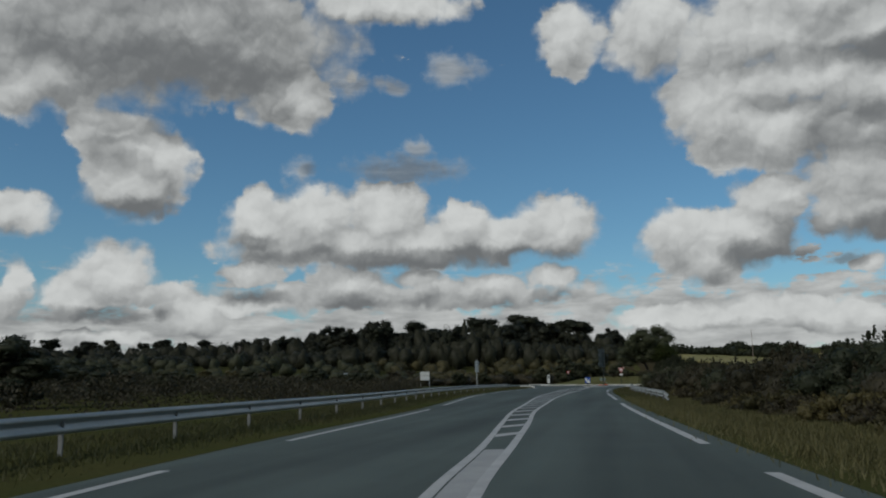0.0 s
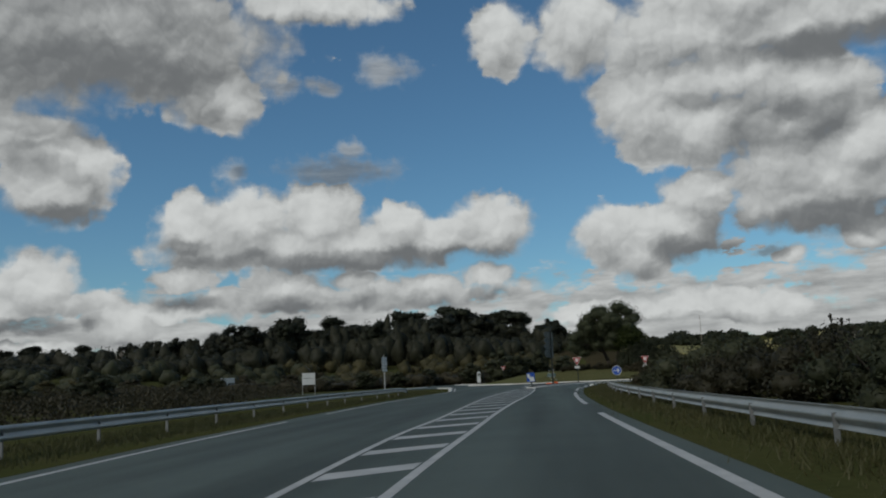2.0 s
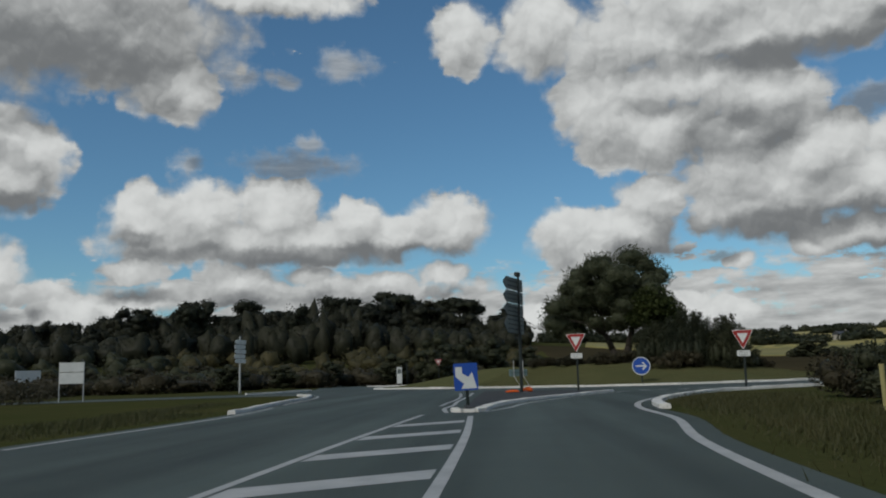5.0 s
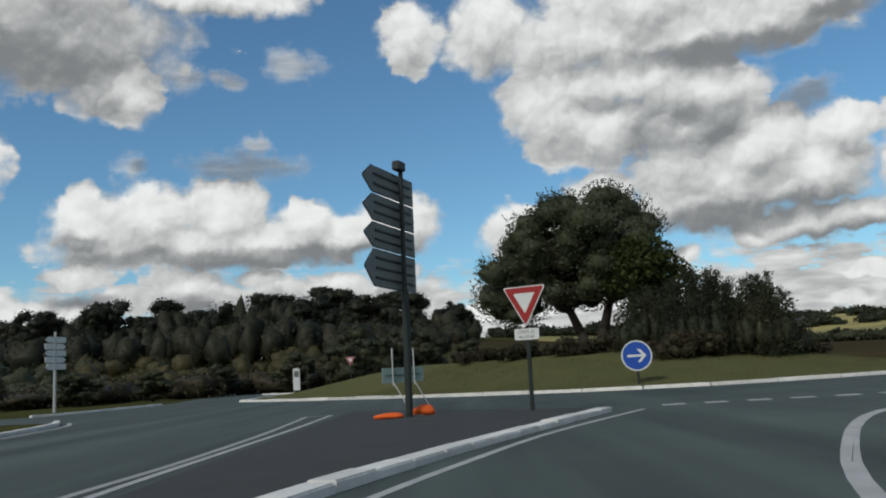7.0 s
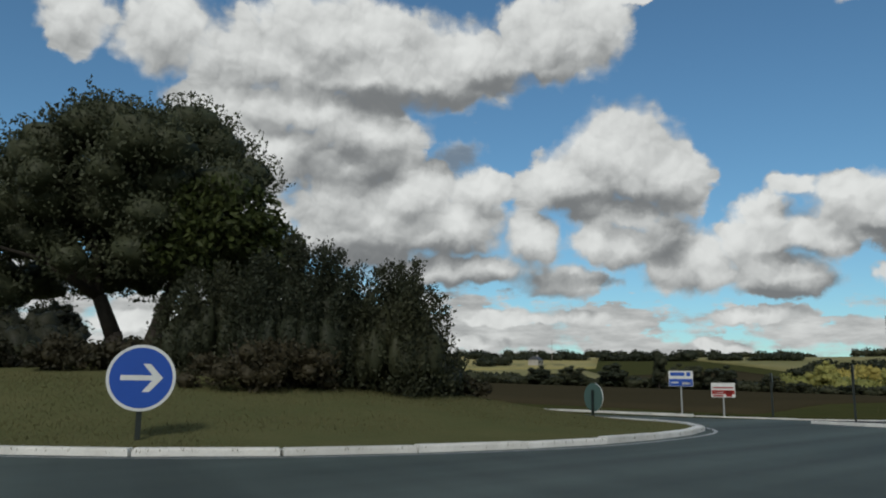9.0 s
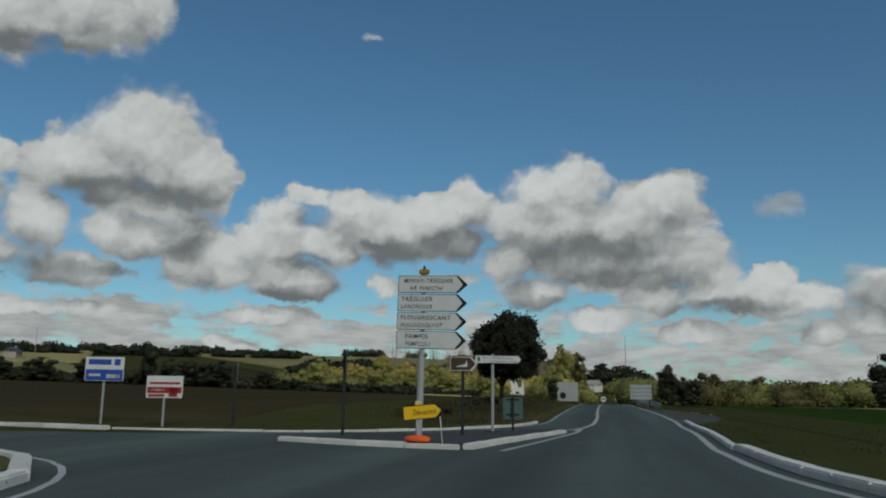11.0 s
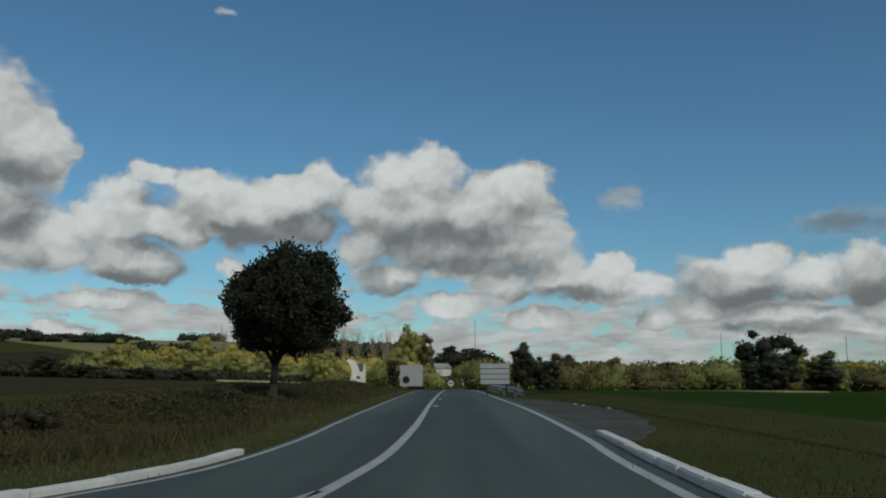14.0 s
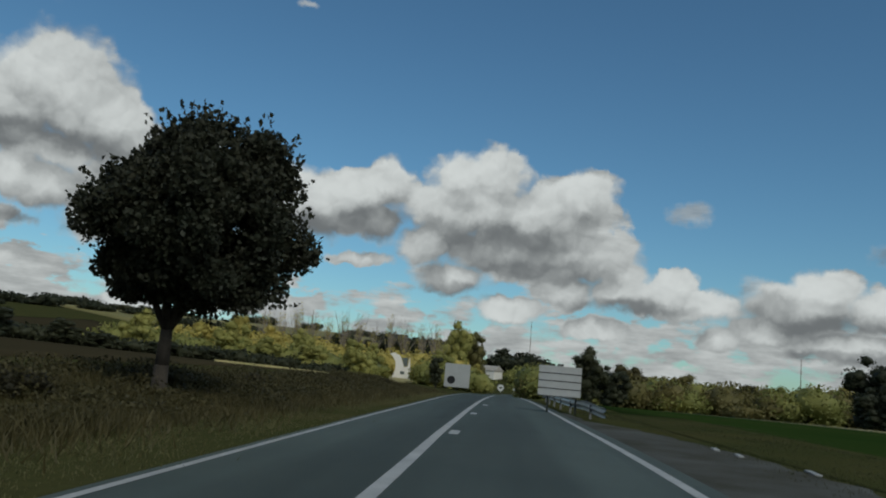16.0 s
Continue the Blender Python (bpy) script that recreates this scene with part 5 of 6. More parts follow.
def with_cores(me, cores):
    """The leaves of a mesh together with its inner clumps, as one mesh."""
    n = len(me.vertices)
    v = np.empty(n * 3, dtype=np.float32)
    me.vertices.foreach_get("co", v)
    f = np.empty(len(me.polygons) * 3, dtype=np.int32)
    me.polygons.foreach_get("vertices", f)
    out = quick_mesh(me.name, np.concatenate([v.reshape(-1, 3), cores[0]]), np.concatenate([f.reshape(-1, 3), cores[1] + n]))
    bpy.data.meshes.remove(me)
    return out


def blob_points(blobs, n, shell=0.55, low=None):
    """Points in and near the skin of many ellipsoids (x, y, z, rx, ry, rz), with the way outwards."""
    b = np.array(blobs, float)
    vol = (b[:, 3] * b[:, 4] * b[:, 5]) ** (2 / 3)
    pick = rng.choice(len(b), n, p=vol / vol.sum())
    d = rng.normal(size=(n, 3))
    d /= np.linalg.norm(d, axis=1, keepdims=True)
    r = 1 - shell * rng.random(n) ** 1.6
    p = b[pick, :3] + d * r[:, None] * b[pick, 3:]
    return p, d


def crown_blobs(w, h, base, count, spread=1.0, size=0.32, flat=0.8, bias=0.0):
    """A crown of width w from base to base + h as a crowd of ellipsoids."""
    out = []
    for _ in range(count):
        d = rng.normal(size=3)
        d /= np.linalg.norm(d)
        r = rng.random() ** 0.45 * spread
        z = base + h * (0.5 + 0.40 * d[2] * r + bias * 0.1)
        rr = w * size * rng.uniform(0.55, 1.0) * 0.5
        out.append((d[0] * r * w * 0.36, d[1] * r * w * 0.36, z, rr, rr, rr * flat))
    return out


def add_sprigs(points, outs, count, size, per=7):
    """Short leafy twigs sticking out of the skin."""
    idx = rng.choice(len(points), count)
    ps, os_ = [], []
    for i in idx:
        way = outs[i] + np.array([0, 0, 0.9])
        way /= np.linalg.norm(way)
        for k in range(per):
            ps.append(points[i] + way * size * k / per + rng.normal(size=3) * size * 0.07)
            os_.append(way)
    return np.array(ps), np.array(os_)


def limbs(trunk_r, fork, tips, lean=(0, 0), bm=None, foot=-0.3):
    """A tapered trunk that forks into limbs, each with a bend."""
    bm = bm or bmesh.new()
    mid = Vector((lean[0], lean[1], fork))
    rod((0, 0, foot), mid * 0.5 + Vector((0.04, 0.03, 0)), trunk_r * 1.15, trunk_r * 0.92, 10, bm)
    rod(mid * 0.5 + Vector((0.04, 0.03, -0.05)), mid, trunk_r * 0.92, trunk_r * 0.75, 10, bm)
    for t in tips:
        t = Vector(t)
        bend = mid.lerp(t, 0.5) + Vector((rng.normal() * 0.2, rng.normal() * 0.2, (t - mid).length * 0.06))
        rod(mid - Vector((0, 0, 0.05)), bend, trunk_r * 0.55, trunk_r * 0.34, 7, bm)
        rod(bend, t, trunk_r * 0.34, trunk_r * 0.1, 6, bm)
    return bm


def tree_thing(name, m, trunk_bm, crown_me, leaf_mat, label, category="tree", group=""):
    root = thing(name, m, label, category, group)
    part("trunk", trunk_bm, BARK, root, smooth=True)
    crown_me.materials.append(leaf_mat)
    ob = new("crown", crown_me)
    ob.parent = root
    return root


# the evergreen oak on the roundabout: broad, several stems, gaps low down
cx, cy = 37.2, 151.0
zb = mound_z(cx, cy)
rng = np.random.default_rng(11)
big = crown_blobs(11.6, 6.7, 1.7, 105, 1.0, 0.235, 0.72)
big += [(-3.6, 3.0, 2.7, 1.4, 1.4, 1.0), (-2.0, 4.0, 2.9, 1.4, 1.4, 1.0), (-4.6, 1.8, 3.3, 1.3, 1.3, 1.0), (-4.6, 0.4, 3.1, 1.2, 1.2, 0.9), (-5.0, -0.5, 4.3, 1.1, 1.1, 0.9), (-3.7, 0.2, 2.2, 1.0, 1.0, 0.7), (4.4, 0.4, 3.2, 1.6, 1.6, 1.4), (3.2, -1, 2.6, 1.5, 1.5, 1.1), (-0.9, 0.0, 7.7, 1.3, 1.3, 0.9), (1.6, 0.2, 8.1, 1.4, 1.4, 1.0), (2.6, 0.2, 7.5, 1.3, 1.3, 1.0), (-2.6, 0.2, 6.6, 1.4, 1.4, 1.0), (3.6, 0.1, 6.6, 1.4, 1.4, 1.1)]
pts, outs = blob_points(big, 78000, 0.5)
sp, so = add_sprigs(pts, outs, 1500, 0.55, 9)
me = leaf_mesh("oak_crown", np.concatenate([pts, sp]), 0.13, np.concatenate([outs * 0.4, so]))
me = with_cores(me, lump_cores(big, 0.66, 2, 0.16))
bm = limbs(0.28, 2.2, [(-3.4, 0.3, 4.6), (-1.4, 0.2, 6.8), (-4.2, -0.4, 3.4), (-2.3, 1.2, 5.2)], (-0.9, 0.1))
b2 = limbs(0.30, 2.4, [(3.0, 0.4, 5.2), (1.2, 0.3, 7.2), (2.2, -1, 4.6)], (0.8, 0.0))
bmesh.ops.translate(b2, verts=b2.verts, vec=(0.5, 0.2, 0))
tmp = bpy.data.meshes.new("tmp")
b2.to_mesh(tmp)
bm.from_mesh(tmp)
b2.free()
bpy.data.meshes.remove(tmp)
oak = tree_thing("oak_tree", pose(cx + 0.1, cy, zb) @ Matrix.Diagonal((1.02, 1.02, 1.05, 1)), bm, me, LEAF_OAK, "broad dark evergreen oak with a ragged crown on the roundabout")
p2, o2 = blob_points([(1.6, -3.6, 4.3, 1.8, 1.4, 1.2), (2.8, -3.3, 3.6, 1.5, 1.2, 1.0), (0.6, -3.5, 3.4, 1.3, 1.0, 0.9)], 3600, 0.6)
me = leaf_mesh("young_leaves", p2, 0.24, o2 * 0.4)
me.materials.append(LEAF_YOUNG)
new("young_growth", me).parent = oak


def shrub(name, x, y, z, w, d, h, n, leaf, mat, label, category="shrub", group="", spikes=0.0, turn=0.0, shell=0.6):
    """A bush of many leafy clumps, with upright shoots where spikes is set."""
    blobs = []
    k = max(5, int(10 * w * d / (h * h + 0.5)))
    for _ in range(min(k, 40)):
        bx, by = rng.uniform(-0.5, 0.5) * w * 0.8, rng.uniform(-0.5, 0.5) * d * 0.75
        edge = 1 - 0.55 * (abs(bx) / w * 2) ** 2
        bz = rng.uniform(0.2, 0.72) * h * edge
        r = rng.uniform(0.2, 0.34) * h
        blobs.append((bx, by, bz, r * 1.15, r * 1.15, r))
    p, o = blob_points(blobs, n, shell)
    p[:, 2] = np.abs(p[:, 2])
    if spikes:
        top = p[p[:, 2] > h * 0.45]
        if len(top):
            q, qo = add_sprigs(top, np.tile([0, 0, 1.0], (len(top), 1)), int(w * 18), spikes, 22)
            p, o = np.concatenate([p, q]), np.concatenate([o, qo])
    me = with_cores(leaf_mesh(name, p, leaf, o * 0.5), lump_cores(blobs, 0.55, 3, 0.1))
    me.materials.append(mat)
    root = thing(name, pose(x, y, z, 0, 0, turn), label, category, group)
    ob = new("leaves", me)
    ob.parent = root
    for _ in range(6):
        t = Vector((rng.uniform(-0.35, 0.35) * w, rng.uniform(-0.35, 0.35) * d, h * rng.uniform(0.5, 0.8)))
        part("stem", rod((t.x * 0.3, t.y * 0.3, -0.2), t, 0.05 * h / 3, 0.015, 5), BARK, root)
    return root


def laurel(x, y, w, d, h, shoots, label):
    """A thicket of upright leafy shoots, domed and ragged at the top, dense to the ground."""
    ps, os_, bases = [], [], []
    for k in range(shoots):
        a, r = rng.uniform(0, 2 * math.pi), math.sqrt(rng.random())
        fx, fy = math.cos(a) * r, math.sin(a) * r
        top = h * (1 - 0.34 * r**3) * rng.uniform(0.80, 1.06)
        foot, tip = np.array([fx * w * 0.44, fy * d * 0.44, 0.0]), np.array([fx * w * 0.5, fy * d * 0.5, top])
        m = int(150 * top)
        t = rng.random(m) ** 0.8
        girth = 0.24 * (1 - 0.72 * t) + 0.03
        side = rng.normal(size=(m, 3)) * girth[:, None] * np.array([1, 1, 0.5])
        ps.append(foot + (tip - foot) * t[:, None] + side)
        os_.append(side / (girth[:, None] * 2 + 0.05) + np.array([0, 0, 1.0]))
        bases.append((foot[0] * 0.9, foot[1] * 0.9, top * 0.42, 0.40, 0.40, top * 0.40))
    p = np.concatenate(ps)
    p[:, 2] = np.abs(p[:, 2])
    me = with_cores(leaf_mesh("laurel_leaves", p, 0.105, np.concatenate(os_) * 0.8), lump_cores(bases, 0.7, 2, 0.12))
    me.materials.append(LEAF_DARK)
    root = thing("laurel_bush", pose(x, y, mound_z(x, y) - 0.1), label, "bush", "bushes under the oak")
    new("leaves", me).parent = root
    for k in range(5):
        q = bases[k]
        part("stem", rod((q[0] * 0.4, q[1] * 0.4, -0.1), (q[0], q[1], q[2] * 1.6), 0.05, 0.015, 6), BARK, root)
    return root


for x, y, w, d, h, n in ((40.2, 144.4, 4.4, 3.0, 3.9, 66), (42.7, 143.5, 3.3, 2.6, 3.7, 46), (38.4, 145.8, 3.2, 2.6, 3.1, 34), (44.3, 144.1, 2.4, 2.0, 1.7, 26)):
    laurel(x, y, w, d, h, n, "dark upright-shooted evergreen bush on the roundabout")
for x, y, w, d, h in ((38.6, 143.2, 4.5, 1.5, 1.5), (36.0, 147.4, 5.0, 1.8, 1.1), (33.4, 149.6, 3.4, 1.8, 0.9), (31.6, 152.5, 3, 2, 0.8), (45.6, 144.6, 2.0, 1.6, 0.7)):
    shrub("heather_bush", x, y, mound_z(x, y) - 0.05, w, d, h, 3600, 0.12, LEAF_HEDGE, "low purple-brown bush at the foot of the oak", "bush", "bushes under the oak")

# the round maple beside the exit road
rng = np.random.default_rng(21)
maple_blobs = []
for k in range(150):
    d = Vector((rng.normal(), rng.normal(), rng.normal())).normalized()
    reach = (1.0 + 0.08 * noise.noise(d * 1.9 + Vector((3, 1, 7)))) * (rng.random() ** 0.3)
    low = 1.0 - 0.18 * max(0.0, d.z)
    rr = rng.uniform(0.28, 0.52)
    maple_blobs.append((2.1 * low * reach * d.x + 0.15, 2.1 * low * reach * d.y - 0.32, 3.52 + 1.82 * reach * d.z, rr, rr, rr * 0.85))
pts, outs = blob_points(maple_blobs, 62000, 0.7)
sp, so = add_sprigs(pts, outs, 1100, 0.42, 9)
me = leaf_mesh("maple_crown", np.concatenate([pts, sp]), 0.105, np.concatenate([outs * 0.3, so]), slim=0.75)
me = with_cores(me, lump_cores([b for b in maple_blobs if math.hypot(b[0], b[1]) < 1.5 and abs(b[2] - 3.6) < 1.2], 0.62))
bm = limbs(0.15, 1.35, [(-1.4, 0.2, 3.2), (1.3, -0.2, 3.4), (0.2, 0.3, 4.5), (0.5, -1.4, 3.0), (-0.5, -0.9, 3.6), (0.1, 1.1, 2.8)])
tree_thing("maple_tree", pose(87.2, 143.42, ground_z(87.2, 143.42)), bm, me, LEAF_ROUND, "dense round dark-leaved maple on a bare trunk by the road")


def variant(kind):
    """Trunk and crown meshes of one kind of far tree, about 10 m high, to be shared by its copies."""
    if kind == "pine":
        blobs = crown_blobs(8.0, 4.6, 5.6, 16, 1.0, 0.46, 0.62) + crown_blobs(6.5, 5, 1.6, 10, 1.0, 0.44, 0.8)
        n, leaf = 4200, 0.27
        tips = [(-2, 0.3, 7.8), (1.8, -0.4, 8.0), (0.2, 1.2, 8.6)]
        bm = limbs(0.24, 5.4, tips)
    elif kind == "broad":
        blobs = crown_blobs(8.8, 10.2, 0.0, 36, 1.0, 0.34, 0.9) + crown_blobs(7.5, 4, 0.2, 10, 1.0, 0.4, 0.8)
        n, leaf = 6000, 0.27
        bm = limbs(0.24, 2.6, [(-2, 0.3, 6), (1.8, -0.4, 6.4), (0.2, 1.2, 7.6)])
    elif kind == "tall":
        blobs = crown_blobs(5.4, 10.2, 0.1, 34, 1.0, 0.42, 1.2)
        n, leaf = 4600, 0.27
        bm = limbs(0.2, 3.0, [(-0.8, 0.3, 7), (0.8, -0.4, 7.4), (0.2, 0.5, 8.6)])
    else:
        blobs = crown_blobs(4.2, 7.5, 2.2, 26, 1.1, 0.5, 1.4)
        n, leaf = 420, 0.22
        bm = limbs(0.13, 2.4, [(rng.normal() * 1.3, rng.normal() * 1.3, rng.uniform(6, 9.9)) for _ in range(30)])
    p, o = blob_points(blobs, n, 0.42)
    me = leaf_mesh(kind + "_crown", p, leaf, o * 0.3, slim=0.7)
    return bm, me if kind == "bare" else with_cores(me, lump_cores(blobs, 0.68, 2, 0.2))


made = {}


def far_tree(kind, x, y, h, mat, label, group, wide=1.0, name="tree"):
    """A copy of one kind of far tree, scaled to its height; kinds share their meshes."""
    # no tree stands in the camera's sightline to the monument
    if on_monument_sightline(x, y):
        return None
    key = (kind, mat.name, int(rng.integers(2)))
    if key not in made:
        bm, me = variant(kind)
        me.materials.append(mat)
        tb = bpy.data.meshes.new("trunk")
        bm.to_mesh(tb)
        bm.free()
        tb.materials.append(BARK if kind != "bare" else TWIG)
        made[key] = (tb, me)
    tb, me = made[key]
    k = h / 10.0
    root = thing(name, pose(x, y, ground_z(x, y) - 0.1, 0, 0, rng.uniform(0, 360)) @ Matrix.Diagonal((k * wide, k * wide, k, 1)), label, "tree", group)
    for nm, data in (("trunk", tb), ("crown", me)):
        ob = new(nm, data)
        ob.parent = root
    return root


def mass(name, lumps, n, leaf, mat, label, core=0.7):
    """Far growth that nobody could count: leafy lumps (x, y, width, height) along the land, as one object."""
    b = [(x, y, ground_z(x, y) + h * 0.42, w / 2, w / 2, h * 0.58) for x, y, w, h in lumps if not on_monument_sightline(x, y)]
    p, o = blob_points(b, n, 0.45 if core else 0.6)
    g = np.array([ground_z(x, y) for x, y in p[:, :2]])
    p[:, 2] = np.maximum(p[:, 2], g + 0.1)
    me = leaf_mesh(name, p, leaf, o * 0.35, slim=0.8)
    if core:
        me = with_cores(me, lump_cores(b, core, 2, 0.2))
    me.materials.append(mat)
    return tagged(new(name, me), label, "vegetation", kind="stuff")


def on_monument_sightline(x, y):
    """Wedge of bearings kept clear to fit the camera's view of the white monument."""
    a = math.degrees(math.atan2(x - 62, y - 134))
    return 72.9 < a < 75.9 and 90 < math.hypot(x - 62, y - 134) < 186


def polar(az, r, ox=22.0, oy=112.0):
    return ox + r * math.sin(radians(az)), oy + r * math.cos(radians(az))


# the wood beyond the roundabout: heights follow the skyline
def wood_height(az):
    steps_az = (-75, -50, -34, -24, -18, -13.5, -10, -7, -3, 1, 5, 9, 13)
    steps_el = (2.7, 3.5, 4.1, 4.7, 5.4, 6.1, 5.8, 6.3, 6.6, 6.5, 6.1, 5.6, 4.7)
    return float(np.interp(az, steps_az, steps_el))


az = -78.0
while az < 13.5:
    for row, (r, share) in enumerate(((260, 1.0), (238, 0.93))):
        a = az + rng.uniform(-0.9, 0.9) + row * 0.6
        rr = r + rng.uniform(-6, 6)
        x, y = polar(a, rr)
        h = (rr * math.tan(radians(wood_height(a) * share)) + 0.8 - ground_z(x, y)) * rng.uniform(0.80, 1.16)
        pick = int(rng.integers(5))
        kind = ("pine", "broad", "tall", "broad", "pine")[pick] if row == 0 else ("broad", "tall", "bare", "broad", "broad")[pick]
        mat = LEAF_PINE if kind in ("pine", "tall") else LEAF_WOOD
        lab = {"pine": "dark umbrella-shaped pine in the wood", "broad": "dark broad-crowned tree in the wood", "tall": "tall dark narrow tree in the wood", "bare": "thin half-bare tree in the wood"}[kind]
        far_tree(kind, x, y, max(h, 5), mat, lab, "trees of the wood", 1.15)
    az += 2.0
lumps = []
for k in range(560):
    a, r = rng.uniform(-80, 13), rng.uniform(204, 256)
    x, y = polar(a, r)
    top = r * math.tan(radians(wood_height(a) * (0.95 if r > 232 else 0.76))) + 0.8 - ground_z(x, y)
    lumps.append((x, y, rng.uniform(6, 10), max(3, top * rng.uniform(0.75, 1.0))))
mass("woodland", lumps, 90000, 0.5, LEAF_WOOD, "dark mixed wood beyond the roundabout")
for a0, a1, count, mat, lab in ((-76, -13, 190, LEAF_DARK, "dark scrub on the slope below the wood"), (-16, 12, 80, LEAF_SCRUB, "olive-brown scrub on the slope below the wood")):
    lumps = []
    for k in range(count):
        a, r = rng.uniform(a0, a1), rng.uniform(105, 204)
        x, y = polar(a, r)
        if not (140 < y < 170 and x > -75):
            lumps.append((x, y, rng.uniform(4.5, 8), rng.uniform(2.4, 4.0) * (0.8 + 0.7 * (r - 105) / 77)))
    mass("woodland_edge", lumps, 220 * count, 0.32, mat, lab)
lumps = []
for k in range(170):
    a, r = rng.uniform(-72, 9), rng.uniform(82, 118)
    x, y = polar(a, r)
    if (x > 3 and y < 195) or (140 < y < 170 and x > -75):
        continue
    lumps.append((x, y, rng.uniform(4, 7), rng.uniform(1.6, 2.8)))
mass("scrub", lumps, 40000, 0.3, LEAF_HEDGE, "dark brambly scrub beyond the west arm")
for k in range(24):
    a = -66 + 3.1 * k + rng.uniform(-0.9, 0.9)
    x, y = polar(a, rng.uniform(108, 150))
    if 138 < y < 172 and x > -75:
        continue
    far_tree("broad", x, y, rng.uniform(3.2, 5.0), LEAF_SCRUB if rng.random() < 0.62 else LEAF_HEDGE, "olive-brown scrub tree before the wood", "scrub before the wood", 1.6, "scrub_tree")
# dark growth close behind the roundabout
for x, y, h, w in ((22, 194, 4.2, 1.6), (27, 192, 5.6, 1.3), (31, 196, 6.6, 1.2), (36, 199, 6.2, 1.3), (42, 203, 5.0, 1.5), (29, 201, 7.5, 1.0), (14, 199, 3.6, 1.8), (2, 190, 3.4, 1.8), (8, 194, 3.2, 1.8)):
    far_tree("broad", x, y, h, LEAF_DARK, "dark bushy tree beyond the roundabout", "trees beyond the roundabout", w, "bushy_tree")
# low growth beyond the left guard rail
lumps = []
for k in range(260):
    y = rng.uniform(-30, 172)
    x = float(np.interp(y, (-20, 60, 110, 170), (-15, -10, -4, -8))) - rng.random() ** 1.4 * 48
    lumps.append((x, y, rng.uniform(3.5, 7), rng.uniform(0.9, 1.8) + max(0, -x - 12) * 0.045))
mass("scrub", lumps, 150000, 0.14, LEAF_HEDGE, "dark brambly scrub on the slope behind the guard rail", 0)
for k in range(18):
    y = -20 + 10 * k + rng.uniform(-2, 2)
    x = float(np.interp(y, (-20, 60, 110, 170), (-20, -15, -9, -12))) - rng.uniform(4, 26)
    far_tree("broad", x, y, rng.uniform(2.6, 4.2), LEAF_DARK, "dark scrub bush on the slope behind the guard rail", "scrub behind the guard rail", 1.8, "scrub_bush")

# hedge along the right of the approach
for k in range(24):
    y = -8 + 5.4 * k + rng.uniform(-0.8, 0.8)
    x = float(np.interp(y, [p.y for p in edge_right[::6]], [p.x for p in edge_right[::6]])) + rng.uniform(6.0, 7.4) + (1.5 if y > 100 else 0) + 1.5 * (1 - smoothstep(14, 34, y))
    if y > 112:
        x = 36 + (y - 112) * 1.6
    shrub("hedge_shrub", x, y, -0.1, 6.4, 4.2, rng.uniform(2.0, 2.7) * (0.78 if y > 85 else 1.25 if y < 32 else 1.0), 11000, 0.11, LEAF_HEDGE if k % 3 else LEAF_DARK, "dark brambly hedge shrub beside the approach road", "hedge", "hedge beside the approach road", 0.22, rng.uniform(-20, 20))
for k in range(16):
    y = 12 + 2.4 * k + rng.uniform(-0.5, 0.5)
    x = float(np.interp(y, [p.y for p in edge_right[::6]], [p.x for p in edge_right[::6]])) + rng.uniform(4.0, 5.0)
    shrub("bramble", x, y, -0.08, 2.8, 1.9, rng.uniform(0.5, 0.95), 3600, 0.07, LEAF_SCRUB if k % 2 else LEAF_HEDGE, "brown-green bramble on the bank below the hedge", "bush", "brambles below the hedge", 0.12, rng.uniform(-30, 30), 0.8)
for k in range(14):
    x, y = 46 + rng.uniform(0, 20) + k * 1.2, 60 + 4.5 * k
    far_tree("broad", x, y, rng.uniform(3, 4.4), LEAF_HEDGE, "dark tree behind the hedge", "trees behind the hedge", 1.5)

